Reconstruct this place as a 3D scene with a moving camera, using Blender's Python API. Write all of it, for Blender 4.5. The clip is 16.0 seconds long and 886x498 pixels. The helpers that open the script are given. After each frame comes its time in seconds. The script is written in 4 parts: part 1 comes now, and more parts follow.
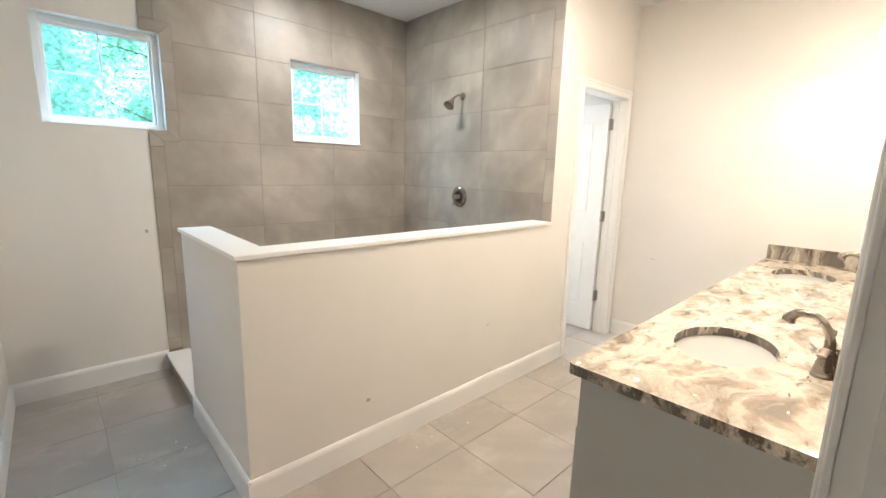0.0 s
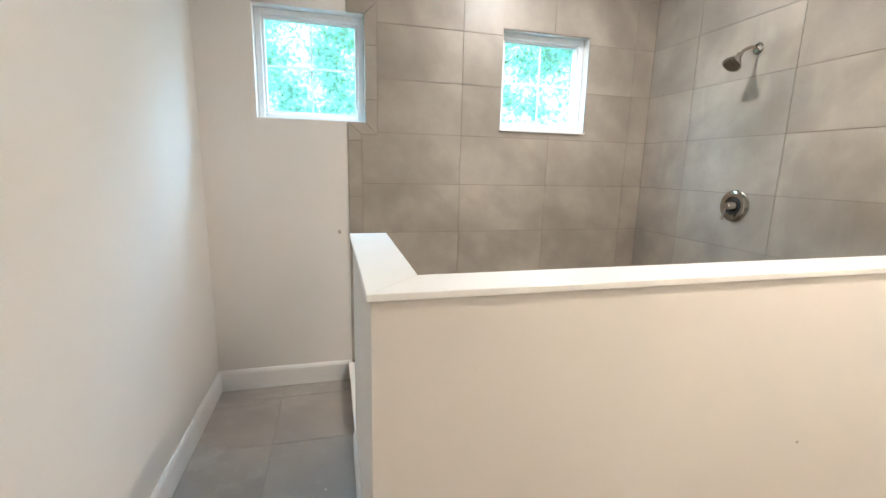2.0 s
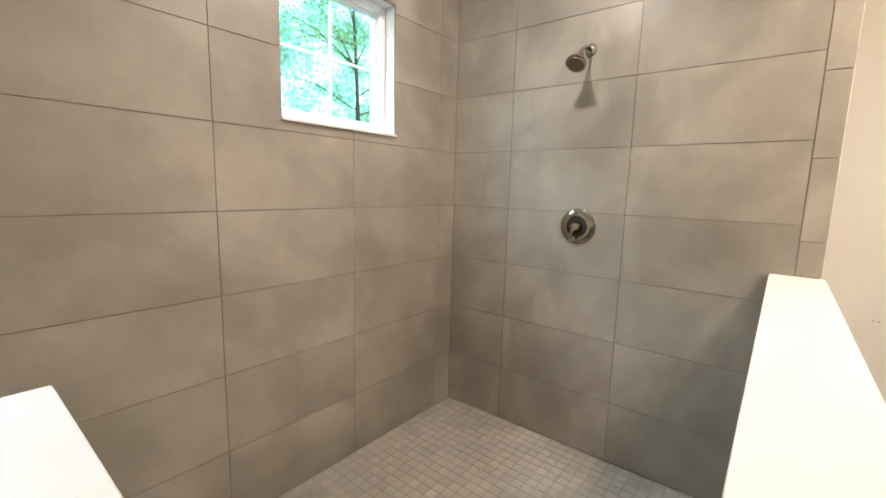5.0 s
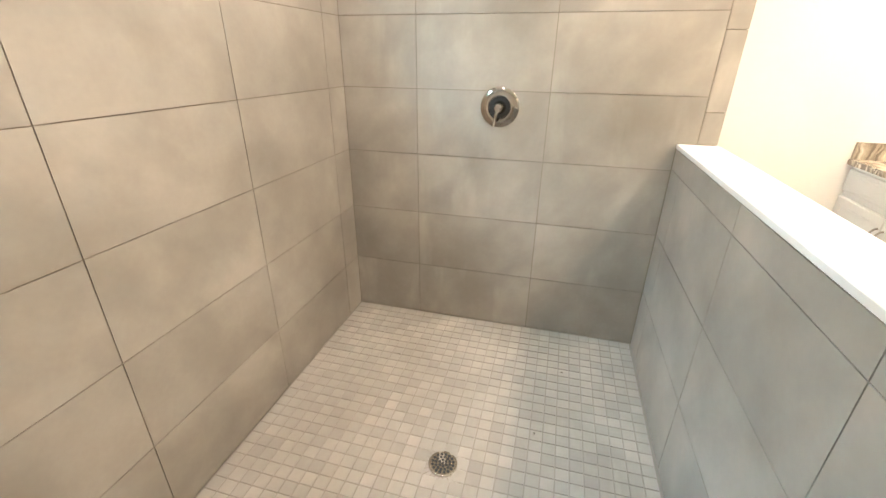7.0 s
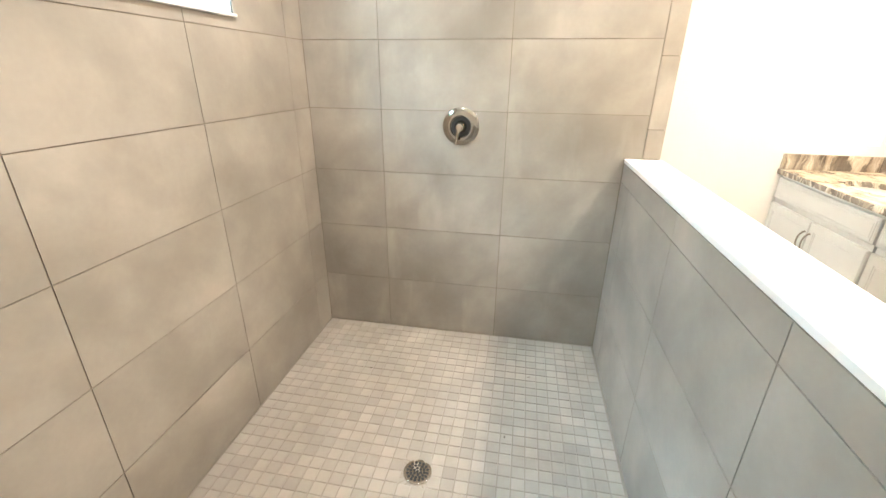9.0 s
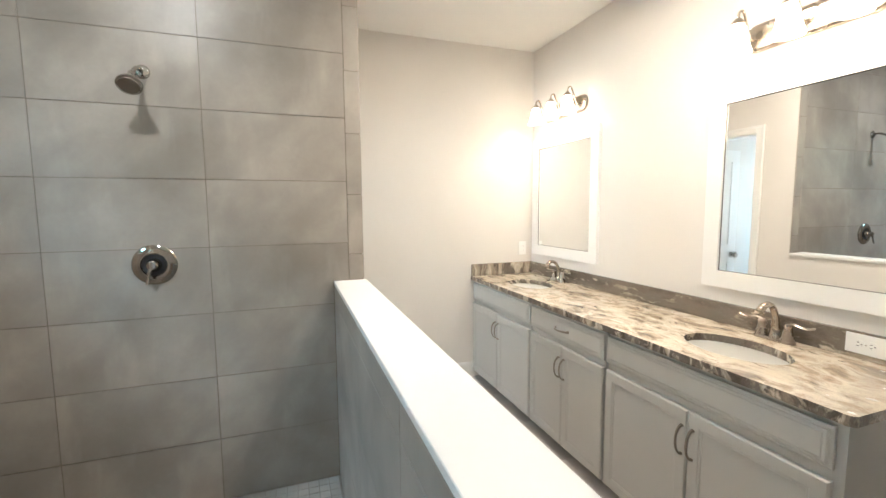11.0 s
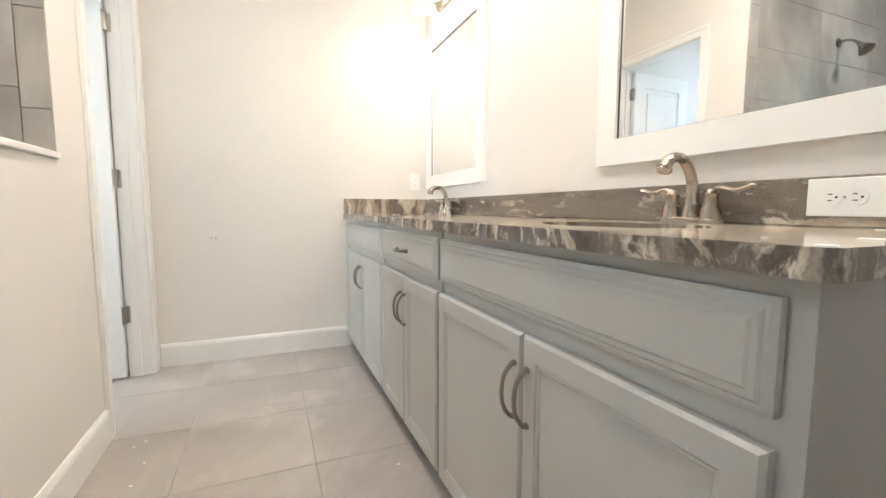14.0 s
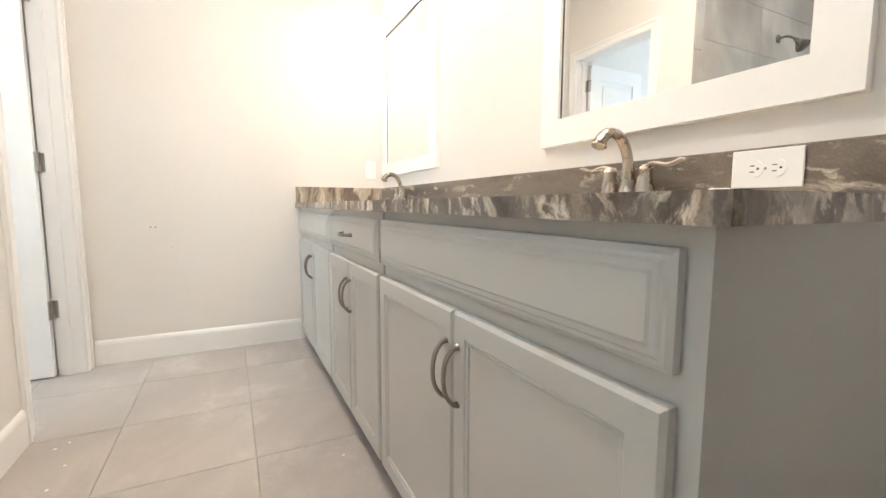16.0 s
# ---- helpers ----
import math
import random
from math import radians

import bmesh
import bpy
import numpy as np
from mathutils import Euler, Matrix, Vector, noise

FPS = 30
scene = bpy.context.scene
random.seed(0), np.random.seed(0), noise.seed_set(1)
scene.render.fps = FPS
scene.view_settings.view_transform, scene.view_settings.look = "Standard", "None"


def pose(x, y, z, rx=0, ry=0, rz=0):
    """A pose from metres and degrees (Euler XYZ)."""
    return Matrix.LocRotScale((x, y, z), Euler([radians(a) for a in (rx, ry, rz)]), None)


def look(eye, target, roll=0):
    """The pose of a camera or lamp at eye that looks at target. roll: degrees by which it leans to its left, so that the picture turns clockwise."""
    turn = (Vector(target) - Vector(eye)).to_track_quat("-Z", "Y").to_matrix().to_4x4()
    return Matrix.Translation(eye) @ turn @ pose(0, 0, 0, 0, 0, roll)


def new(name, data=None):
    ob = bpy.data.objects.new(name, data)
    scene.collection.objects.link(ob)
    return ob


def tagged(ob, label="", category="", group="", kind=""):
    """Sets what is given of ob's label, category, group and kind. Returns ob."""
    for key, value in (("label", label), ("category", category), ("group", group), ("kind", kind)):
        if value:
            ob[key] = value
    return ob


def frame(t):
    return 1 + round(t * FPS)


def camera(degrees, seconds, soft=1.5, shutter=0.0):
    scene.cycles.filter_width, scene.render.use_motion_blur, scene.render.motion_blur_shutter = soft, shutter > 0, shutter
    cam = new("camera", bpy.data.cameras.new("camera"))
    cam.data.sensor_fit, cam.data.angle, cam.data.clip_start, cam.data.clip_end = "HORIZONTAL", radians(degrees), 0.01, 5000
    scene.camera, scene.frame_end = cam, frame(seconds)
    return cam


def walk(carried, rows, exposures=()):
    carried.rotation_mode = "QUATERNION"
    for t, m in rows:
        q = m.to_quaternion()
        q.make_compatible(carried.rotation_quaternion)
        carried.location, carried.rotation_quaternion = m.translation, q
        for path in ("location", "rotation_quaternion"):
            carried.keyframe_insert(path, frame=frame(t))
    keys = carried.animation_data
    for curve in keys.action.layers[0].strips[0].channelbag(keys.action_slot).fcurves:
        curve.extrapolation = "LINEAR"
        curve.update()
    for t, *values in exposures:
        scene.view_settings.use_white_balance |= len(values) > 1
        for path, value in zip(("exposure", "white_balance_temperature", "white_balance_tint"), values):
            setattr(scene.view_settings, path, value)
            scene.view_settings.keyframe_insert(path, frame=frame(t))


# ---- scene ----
cam = camera(92.6, 16.0)
EXPOSURES = [(0, 0.66, 5390, 9), (1.5, 0.63, 5340, 9), (3, 0.41, 5690, 12), (4.2, 0.33, 5840, 12), (6.3, 0.97, 6040, 11), (7, 1.22, 5940, 10), (7.5, 1.46, 5790, 9), (8.2, 1.61, 5740, 9), (10.3, 0.59, 5740, 7), (11, 0.35, 5240, 7), (12, 0.29, 5140, 8), (13, 0.34, 5090, 8), (14, 0.48, 5090, 8), (15.5, 0.63, 5140, 9), (16, 0.63, 5190, 9)]
PATH = [
    (0, (0.028, 0.096, 1.42), (1.369, 1.535, 1.059), 1.5),
    (0.5, (0.1, 0.153, 1.401), (1.192, 1.789, 1.037), 1.3),
    (1, (0.22, 0.216, 1.385), (1.076, 1.985, 1.014), 1.1),
    (1.5, (0.342, 0.415, 1.37), (0.999, 2.267, 0.999), 1.1),
    (2, (0.44, 0.795, 1.379), (0.94, 2.695, 1.005), 1.3),
    (2.5, (0.466, 1.119, 1.396), (0.881, 3.039, 1.022), 1.4),
    (3, (0.477, 1.248, 1.406), (1.066, 3.125, 1.043), 1.2),
    (3.5, (0.535, 1.393, 1.391), (1.431, 3.15, 1.057), 1.1),
    (4, (0.533, 1.523, 1.379), (1.686, 3.125, 1.052), 1.1),
    (4.2, (0.539, 1.569, 1.374), (1.769, 3.113, 1.052), 1.2),
    (6.3, (0.595, 2.39, 1.404), (2.442, 3.014, 0.959), 0.7),
    (6.5, (0.592, 2.399, 1.406), (2.443, 2.949, 0.888), 0.7),
    (7, (0.593, 2.402, 1.416), (2.354, 2.869, 0.589), 0.6),
    (7.5, (0.579, 2.406, 1.416), (2.24, 2.84, 0.39), 0.5),
    (8, (0.561, 2.408, 1.421), (2.199, 2.834, 0.354), 0.4),
    (8.2, (0.557, 2.401, 1.428), (2.212, 2.831, 0.391), 0.3),
    (10.3, (0.47, 2.318, 1.45), (2.457, 2.186, 1.273), -0.0),
    (10.5, (0.46, 2.234, 1.443), (2.432, 1.947, 1.272), -0.5),
    (11, (0.44, 2.101, 1.447), (2.316, 1.434, 1.257), -0.4),
    (11.5, (0.447, 1.926, 1.405), (2.242, 1.067, 1.208), -0.3),
    (12, (0.505, 1.703, 1.357), (2.27, 0.784, 1.158), -0.2),
    (12.5, (0.67, 1.435, 1.327), (2.447, 0.541, 1.119), -0.1),
    (13, (0.79, 1.254, 1.269), (2.595, 0.418, 1.06), -0.0),
    (13.5, (0.892, 1.144, 1.094), (2.722, 0.36, 0.899), 0.2),
    (14, (0.888, 1.154, 0.912), (2.727, 0.391, 0.724), 0.1),
    (14.5, (0.869, 1.146, 0.828), (2.701, 0.367, 0.636), -0.0),
    (15, (0.862, 1.118, 0.78), (2.675, 0.298, 0.578), -0.2),
    (15.5, (0.87, 1.112, 0.778), (2.663, 0.249, 0.573), -0.1),
    (16, (0.883, 1.065, 0.864), (2.66, 0.172, 0.658), 0.1),
]
walk(cam, [(t, look(eye, target, roll)) for t, eye, target, roll in PATH], EXPOSURES)

# ---- world and light ----
world = bpy.data.worlds.new("sky")
scene.world = world
world.use_nodes = True
wn = world.node_tree.nodes
sky = wn.new("ShaderNodeTexSky")
sky.sky_type, sky.sun_disc = "NISHITA", False
sky.sun_elevation, sky.sun_rotation = radians(52), radians(150)
wn["Background"].inputs["Strength"].default_value = 0.14
world.node_tree.links.new(sky.outputs[0], wn["Background"].inputs["Color"])
sun = new("sun", bpy.data.lights.new("sun", "SUN"))
sun.data.energy, sun.data.angle, sun.data.color = 4.5, radians(0.5), (1.0, 0.95, 0.86)
sun.matrix_world = look((0, 0, 0), (-0.30, 0.53, -0.79))


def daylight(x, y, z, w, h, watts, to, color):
    """An added area lamp that stands in for the sky's light at a window."""
    lamp = new("sky_stand_in", bpy.data.lights.new("sky_stand_in", "AREA"))
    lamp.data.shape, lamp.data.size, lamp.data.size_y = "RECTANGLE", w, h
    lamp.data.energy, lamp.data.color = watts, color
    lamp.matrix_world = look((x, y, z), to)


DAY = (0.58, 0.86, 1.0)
WARM = (1.0, 0.74, 0.47)
SHADE_GLOW = 11.0
daylight(3.25, 3.66, 1.6, 0.6, 0.9, 22, (3.25, 0, 1.2), (1.0, 0.92, 0.82))
# added lamp above both shower-side windows, out of view, in place of skylight
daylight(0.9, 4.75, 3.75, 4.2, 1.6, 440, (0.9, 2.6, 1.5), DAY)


def can_lamp(x, y, watts, size, color, spread):
    lamp = new("recessed_lamp", bpy.data.lights.new("recessed_lamp", "AREA"))
    lamp.data.shape, lamp.data.size, lamp.data.energy, lamp.data.color = "DISK", size, watts, color
    lamp.data.spread = radians(spread)
    lamp.matrix_world = look((x, y, 2.728), (x, y, 0))


can_lamp(1.65, 2.67, 15, 0.11, (1.0, 0.89, 0.74), 180)
can_lamp(2.05, 1.04, 29, 0.16, (1.0, 0.77, 0.53), 178)


def bulb(x, y, z, watts):
    """A bulb that shows under the mouth of its shade."""
    lamp = new("bulb", bpy.data.lights.new("bulb", "POINT"))
    lamp.data.energy, lamp.data.color, lamp.data.shadow_soft_size = watts, WARM, 0.022
    lamp.location = (x, y, z)


for lamp_x in (1.617, 3.240):
    for lamp_dx in (-0.205, 0.0, 0.205):
        bulb(lamp_x + lamp_dx, 0.241, 2.135, 4.0)

# ---- materials ----


def material(name, color, rough=0.6, metal=0.0, var=0.0, scale=3.0, fine=0.0, fine_scale=120.0, bump=0.0, spread=0.0, tint=None, spec=0.5):
    """A painted, glazed or metal surface: colour that drifts at two scales, gloss that drifts with it, fine relief."""
    m = bpy.data.materials.new(name)
    m.use_nodes = True
    n, l = m.node_tree.nodes, m.node_tree.links
    b = n["Principled BSDF"]
    b.inputs["Roughness"].default_value, b.inputs["Metallic"].default_value = rough, metal
    b.inputs["Specular IOR Level"].default_value = spec
    b.inputs["Base Color"].default_value = (*color, 1)
    co = n.new("ShaderNodeTexCoord")
    if var or fine:
        big, small = n.new("ShaderNodeTexNoise"), n.new("ShaderNodeTexNoise")
        for node, s, d in ((big, scale, 5), (small, fine_scale, 3)):
            node.inputs["Scale"].default_value, node.inputs["Detail"].default_value = s, d
            l.new(co.outputs["Object"], node.inputs["Vector"])
        ramp = n.new("ShaderNodeMapRange")
        ramp.inputs["From Min"].default_value, ramp.inputs["From Max"].default_value = 0.3, 0.7
        l.new(big.outputs[0], ramp.inputs["Value"])
        mix = n.new("ShaderNodeMix")
        mix.data_type = "RGBA"
        other = tint or tuple(c * (1 - var) for c in color)
        mix.inputs["A"].default_value, mix.inputs["B"].default_value = (*color, 1), (*other, 1)
        l.new(ramp.outputs[0], mix.inputs["Factor"])
        hsv = n.new("ShaderNodeHueSaturation")
        l.new(mix.outputs["Result"], hsv.inputs["Color"])
        val = n.new("ShaderNodeMapRange")
        val.inputs["To Min"].default_value, val.inputs["To Max"].default_value = 1 - fine, 1 + fine
        l.new(small.outputs[0], val.inputs["Value"])
        out = val.outputs[0]
        if spread:
            info = n.new("ShaderNodeObjectInfo")
            isl = n.new("ShaderNodeNewGeometry")
            add = n.new("ShaderNodeMath")
            add.operation = "ADD"
            l.new(info.outputs["Random"], add.inputs[0])
            l.new(isl.outputs["Random Per Island"], add.inputs[1])
            fr = n.new("ShaderNodeMath")
            fr.operation = "FRACT"
            l.new(add.outputs[0], fr.inputs[0])
            pr = n.new("ShaderNodeMapRange")
            pr.inputs["To Min"].default_value, pr.inputs["To Max"].default_value = 1 - spread, 1 + spread
            l.new(fr.outputs[0], pr.inputs["Value"])
            mul = n.new("ShaderNodeMath")
            mul.operation = "MULTIPLY"
            l.new(out, mul.inputs[0])
            l.new(pr.outputs[0], mul.inputs[1])
            out = mul.outputs[0]
        l.new(out, hsv.inputs["Value"])
        l.new(hsv.outputs[0], b.inputs["Base Color"])
        rr = n.new("ShaderNodeMapRange")
        rr.inputs["To Min"].default_value, rr.inputs["To Max"].default_value = max(0.02, rough * 0.8), min(1, rough * 1.2)
        l.new(big.outputs[0], rr.inputs["Value"])
        l.new(rr.outputs[0], b.inputs["Roughness"])
        if bump:
            bp = n.new("ShaderNodeBump")
            bp.inputs["Strength"].default_value, bp.inputs["Distance"].default_value = bump, 0.002
            l.new(small.outputs[0], bp.inputs["Height"])
            l.new(bp.outputs[0], b.inputs["Normal"])
    return m


def stone_tile(name, light, dark, rough, spread, cloud=2.2):
    """Porcelain made to look like stone: soft clouds, thin slanting pale veins, each piece a little different."""
    m = material(name, light, rough, var=0.1, scale=cloud, fine=0.05, fine_scale=60, bump=0.05, spread=spread, tint=dark)
    n, l = m.node_tree.nodes, m.node_tree.links
    b = n["Principled BSDF"]
    info = n.new("ShaderNodeObjectInfo")
    co = n.new("ShaderNodeTexCoord")
    shift = n.new("ShaderNodeVectorMath")
    shift.operation = "MULTIPLY_ADD"
    comb = n.new("ShaderNodeCombineXYZ")
    for i in range(3):
        l.new(info.outputs["Random"], comb.inputs[i])
    shift.inputs[1].default_value = (7, 11, 5)
    l.new(comb.outputs[0], shift.inputs[0])
    l.new(co.outputs["Object"], shift.inputs[2])
    for node in [x for x in n if x.type == "TEX_NOISE" and x.inputs["Scale"].default_value == cloud]:
        l.new(shift.outputs[0], node.inputs["Vector"])
    vein = n.new("ShaderNodeTexNoise")
    mp = n.new("ShaderNodeMapping")
    mp.inputs["Rotation"].default_value = (0.6, 0.6, 0.3)
    mp.inputs["Scale"].default_value = (1.5, 6, 1.5)
    l.new(shift.outputs[0], mp.inputs["Vector"])
    l.new(mp.outputs[0], vein.inputs["Vector"])
    vein.inputs["Scale"].default_value, vein.inputs["Detail"].default_value = 1.3, 6
    vr = n.new("ShaderNodeMapRange")
    vr.inputs["From Min"].default_value, vr.inputs["From Max"].default_value = 0.56, 0.75
    vr.inputs["To Max"].default_value = 0.35
    l.new(vein.outputs[0], vr.inputs["Value"])
    mix = n.new("ShaderNodeMix")
    mix.data_type = "RGBA"
    src = b.inputs["Base Color"].links[0].from_socket
    l.new(src, mix.inputs["A"])
    mix.inputs["B"].default_value = (*[min(0.9, c * 1.25) for c in light], 1)
    l.new(vr.outputs[0], mix.inputs["Factor"])
    across, along, pair = n.new("ShaderNodeVectorMath"), n.new("ShaderNodeVectorMath"), n.new("ShaderNodeCombineXYZ")
    for node, way, slot in ((across, (2.3, 2.3, 2.3), 0), (along, (1.3, 1.3, -1.3), 1)):
        node.operation = "DOT_PRODUCT"
        node.inputs[1].default_value = way
        l.new(co.outputs["Object"], node.inputs[0])
        l.new(node.outputs["Value"], pair.inputs[slot])
    seed = n.new("ShaderNodeMath")
    seed.operation = "MULTIPLY"
    seed.inputs[1].default_value = 37
    l.new(info.outputs["Random"], seed.inputs[0])
    l.new(seed.outputs[0], pair.inputs[2])
    drift, dr, dmix = n.new("ShaderNodeTexNoise"), n.new("ShaderNodeMapRange"), n.new("ShaderNodeMix")
    drift.inputs["Scale"].default_value, drift.inputs["Detail"].default_value, drift.inputs["Roughness"].default_value = 1.6, 5, 0.45
    l.new(pair.outputs[0], drift.inputs["Vector"])
    dr.inputs["From Min"].default_value, dr.inputs["From Max"].default_value, dr.inputs["To Max"].default_value = 0.46, 0.66, 0.50
    l.new(drift.outputs[0], dr.inputs["Value"])
    dmix.data_type = "RGBA"
    l.new(mix.outputs["Result"], dmix.inputs["A"])
    dmix.inputs["B"].default_value = (*dark, 1)
    l.new(dr.outputs[0], dmix.inputs["Factor"])
    l.new(dmix.outputs["Result"], b.inputs["Base Color"])
    return m


def granite(name, run, deep, fall=1.0):
    """Cream, tan and brown stone: soft patches drawn out along the counter, fine streaks, dark seams; deep darkens it.
    """
    m = bpy.data.materials.new(name)
    m.use_nodes = True
    n, l = m.node_tree.nodes, m.node_tree.links
    b = n["Principled BSDF"]
    co, warp, mv = n.new("ShaderNodeTexCoord"), n.new("ShaderNodeTexNoise"), n.new("ShaderNodeVectorMath")
    warp.inputs["Scale"].default_value, warp.inputs["Detail"].default_value = 4.2, 9
    l.new(co.outputs["Object"], warp.inputs["Vector"])
    mv.operation = "MULTIPLY_ADD"
    mv.inputs[1].default_value = (0.30, 0.17, 0.10)
    l.new(warp.outputs["Color"], mv.inputs[0])
    l.new(co.outputs["Object"], mv.inputs[2])

    def drawn(scale, stretch, detail, turn):
        mp, t = n.new("ShaderNodeMapping"), n.new("ShaderNodeTexNoise")
        mp.inputs["Rotation"].default_value = (0.2, 0, radians(turn))
        mp.inputs["Scale"].default_value = (stretch[0] * run, stretch[1], stretch[2] * fall)
        l.new(mv.outputs[0], mp.inputs["Vector"])
        l.new(mp.outputs[0], t.inputs["Vector"])
        t.inputs["Scale"].default_value, t.inputs["Detail"].default_value, t.inputs["Roughness"].default_value = scale, detail, 0.6
        return t.outputs[0]

    def ranged(value, a, c, lo, hi):
        r = n.new("ShaderNodeMapRange")
        for k, x in zip(("From Min", "From Max", "To Min", "To Max"), (a, c, lo, hi)):
            r.inputs[k].default_value = x
        l.new(value, r.inputs["Value"])
        return r.outputs[0]

    def mixed(factor, a, c):
        x = n.new("ShaderNodeMix")
        x.data_type = "RGBA"
        l.new(factor, x.inputs["Factor"])
        l.new(a, x.inputs["A"])
        x.inputs["B"].default_value = (*c, 1)
        return x.outputs["Result"]
    r = n.new("ShaderNodeValToRGB")
    stops = ((0.30, (0.15, 0.12, 0.09)), (0.40, (0.32, 0.255, 0.185)), (0.47, (0.52, 0.46, 0.36)), (0.53, (0.64, 0.565, 0.45)), (0.60, (0.40, 0.325, 0.24)), (0.68, (0.23, 0.19, 0.145)))
    while len(r.color_ramp.elements) < len(stops):
        r.color_ramp.elements.new(0.5)
    for e, (p, c) in zip(r.color_ramp.elements, stops):
        e.position, e.color = p, (*c, 1)
    l.new(drawn(2.6, (0.8, 2.6, 2.6), 7, -24), r.inputs[0])
    col = mixed(ranged(drawn(3.0, (0.8, 7, 7), 8, -22), 0.56, 0.70, 0.0, 0.7), r.outputs[0], (0.15, 0.115, 0.085))
    col = mixed(ranged(drawn(3.3, (0.7, 5, 5), 7, -20), 0.48, 0.64, 0.0, 0.8), col, (0.72, 0.65, 0.54))
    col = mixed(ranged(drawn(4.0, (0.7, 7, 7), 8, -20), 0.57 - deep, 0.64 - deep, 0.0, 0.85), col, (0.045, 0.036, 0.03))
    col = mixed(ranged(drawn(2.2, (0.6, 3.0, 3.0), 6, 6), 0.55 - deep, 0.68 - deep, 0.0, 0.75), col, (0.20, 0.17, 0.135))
    grain = n.new("ShaderNodeTexVoronoi")
    grain.inputs["Scale"].default_value = 240
    l.new(co.outputs["Object"], grain.inputs["Vector"])
    hsv = n.new("ShaderNodeHueSaturation")
    l.new(ranged(grain.outputs["Distance"], 0, 1, 0.82, 1.12), hsv.inputs["Value"])
    l.new(col, hsv.inputs["Color"])
    l.new(hsv.outputs[0], b.inputs["Base Color"])
    b.inputs["Roughness"].default_value = 0.10
    return m


def glowing(name, color, strength):
    m = bpy.data.materials.new(name)
    m.use_nodes = True
    b = m.node_tree.nodes["Principled BSDF"]
    b.inputs["Base Color"].default_value = (0.9, 0.88, 0.84, 1)
    b.inputs["Roughness"].default_value = 0.3
    b.inputs["Emission Color"].default_value = (*color, 1)
    b.inputs["Emission Strength"].default_value = strength
    return m


def clear_glass():
    m = bpy.data.materials.new("window_glass")
    m.use_nodes = True
    b = m.node_tree.nodes["Principled BSDF"]
    b.inputs["Base Color"].default_value = (0.86, 0.97, 0.97, 1)
    b.inputs["Roughness"].default_value = 0.02
    b.inputs["Transmission Weight"].default_value = 1
    b.inputs["IOR"].default_value = 1.45
    return m


def glowing_woods():
    """Glowing backdrop of woods far behind the house, out of focus: sunlit leaf green, shade and bright sky painted in.
    """
    m = bpy.data.materials.new("glowing_woods")
    m.use_nodes = True
    n, l = m.node_tree.nodes, m.node_tree.links
    b = n["Principled BSDF"]
    co = n.new("ShaderNodeTexCoord")
    big, small, mix = n.new("ShaderNodeTexNoise"), n.new("ShaderNodeTexNoise"), n.new("ShaderNodeMath")
    big.inputs["Scale"].default_value, big.inputs["Detail"].default_value = 0.9, 4
    small.inputs["Scale"].default_value, small.inputs["Detail"].default_value, small.inputs["Roughness"].default_value = 6.5, 7, 0.75
    for x in (big, small):
        l.new(co.outputs["Object"], x.inputs["Vector"])
    mix.operation, mix.inputs[1].default_value = "MULTIPLY_ADD", 0.45
    half = n.new("ShaderNodeMath")
    half.operation, half.inputs[1].default_value = "MULTIPLY", 0.55
    l.new(small.outputs[0], half.inputs[0])
    l.new(big.outputs[0], mix.inputs[0])
    l.new(half.outputs[0], mix.inputs[2])
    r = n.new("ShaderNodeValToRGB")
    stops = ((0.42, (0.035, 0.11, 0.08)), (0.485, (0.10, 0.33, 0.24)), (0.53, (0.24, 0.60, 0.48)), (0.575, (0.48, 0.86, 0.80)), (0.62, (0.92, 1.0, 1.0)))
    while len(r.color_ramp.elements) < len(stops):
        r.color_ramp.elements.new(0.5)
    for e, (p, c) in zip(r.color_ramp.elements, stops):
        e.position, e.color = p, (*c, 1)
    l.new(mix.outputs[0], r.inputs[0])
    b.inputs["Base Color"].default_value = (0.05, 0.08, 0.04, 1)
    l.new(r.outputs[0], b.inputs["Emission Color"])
    # the glow also lights the room through the windows
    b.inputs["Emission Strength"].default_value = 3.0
    return m


WOODS = glowing_woods()
PAINT = material("wall_paint", (0.74, 0.71, 0.67), 0.75, var=0.05, scale=1.3, fine=0.02, fine_scale=220, bump=0.12)
CEIL = material("ceiling_paint", (0.80, 0.79, 0.76), 0.9, var=0.03, scale=1.5, fine=0.03, fine_scale=150, bump=0.2)
TRIM = material("trim_paint", (0.82, 0.81, 0.79), 0.35, var=0.03, scale=4, fine=0.012, fine_scale=60)
CAP = material("cap_white", (0.84, 0.83, 0.81), 0.3, var=0.03, scale=3, fine=0.01, fine_scale=80)
TILE = stone_tile("shower_tile", (0.44, 0.397, 0.34), (0.25, 0.222, 0.188), 0.42, 0.05)
MOSAIC = stone_tile("mosaic_tile", (0.47, 0.43, 0.375), (0.35, 0.315, 0.27), 0.45, 0.10, cloud=3.0)
FLOORT = stone_tile("floor_tile", (0.44, 0.405, 0.365), (0.34, 0.31, 0.278), 0.40, 0.03, cloud=2.0)
fn, fl = FLOORT.node_tree.nodes, FLOORT.node_tree.links
dust, dr, dm, dc = fn.new("ShaderNodeTexNoise"), fn.new("ShaderNodeMapRange"), fn.new("ShaderNodeMix"), fn.new("ShaderNodeTexCoord")
dust.inputs["Scale"].default_value, dust.inputs["Detail"].default_value, dust.inputs["Roughness"].default_value = 2.4, 9, 0.68
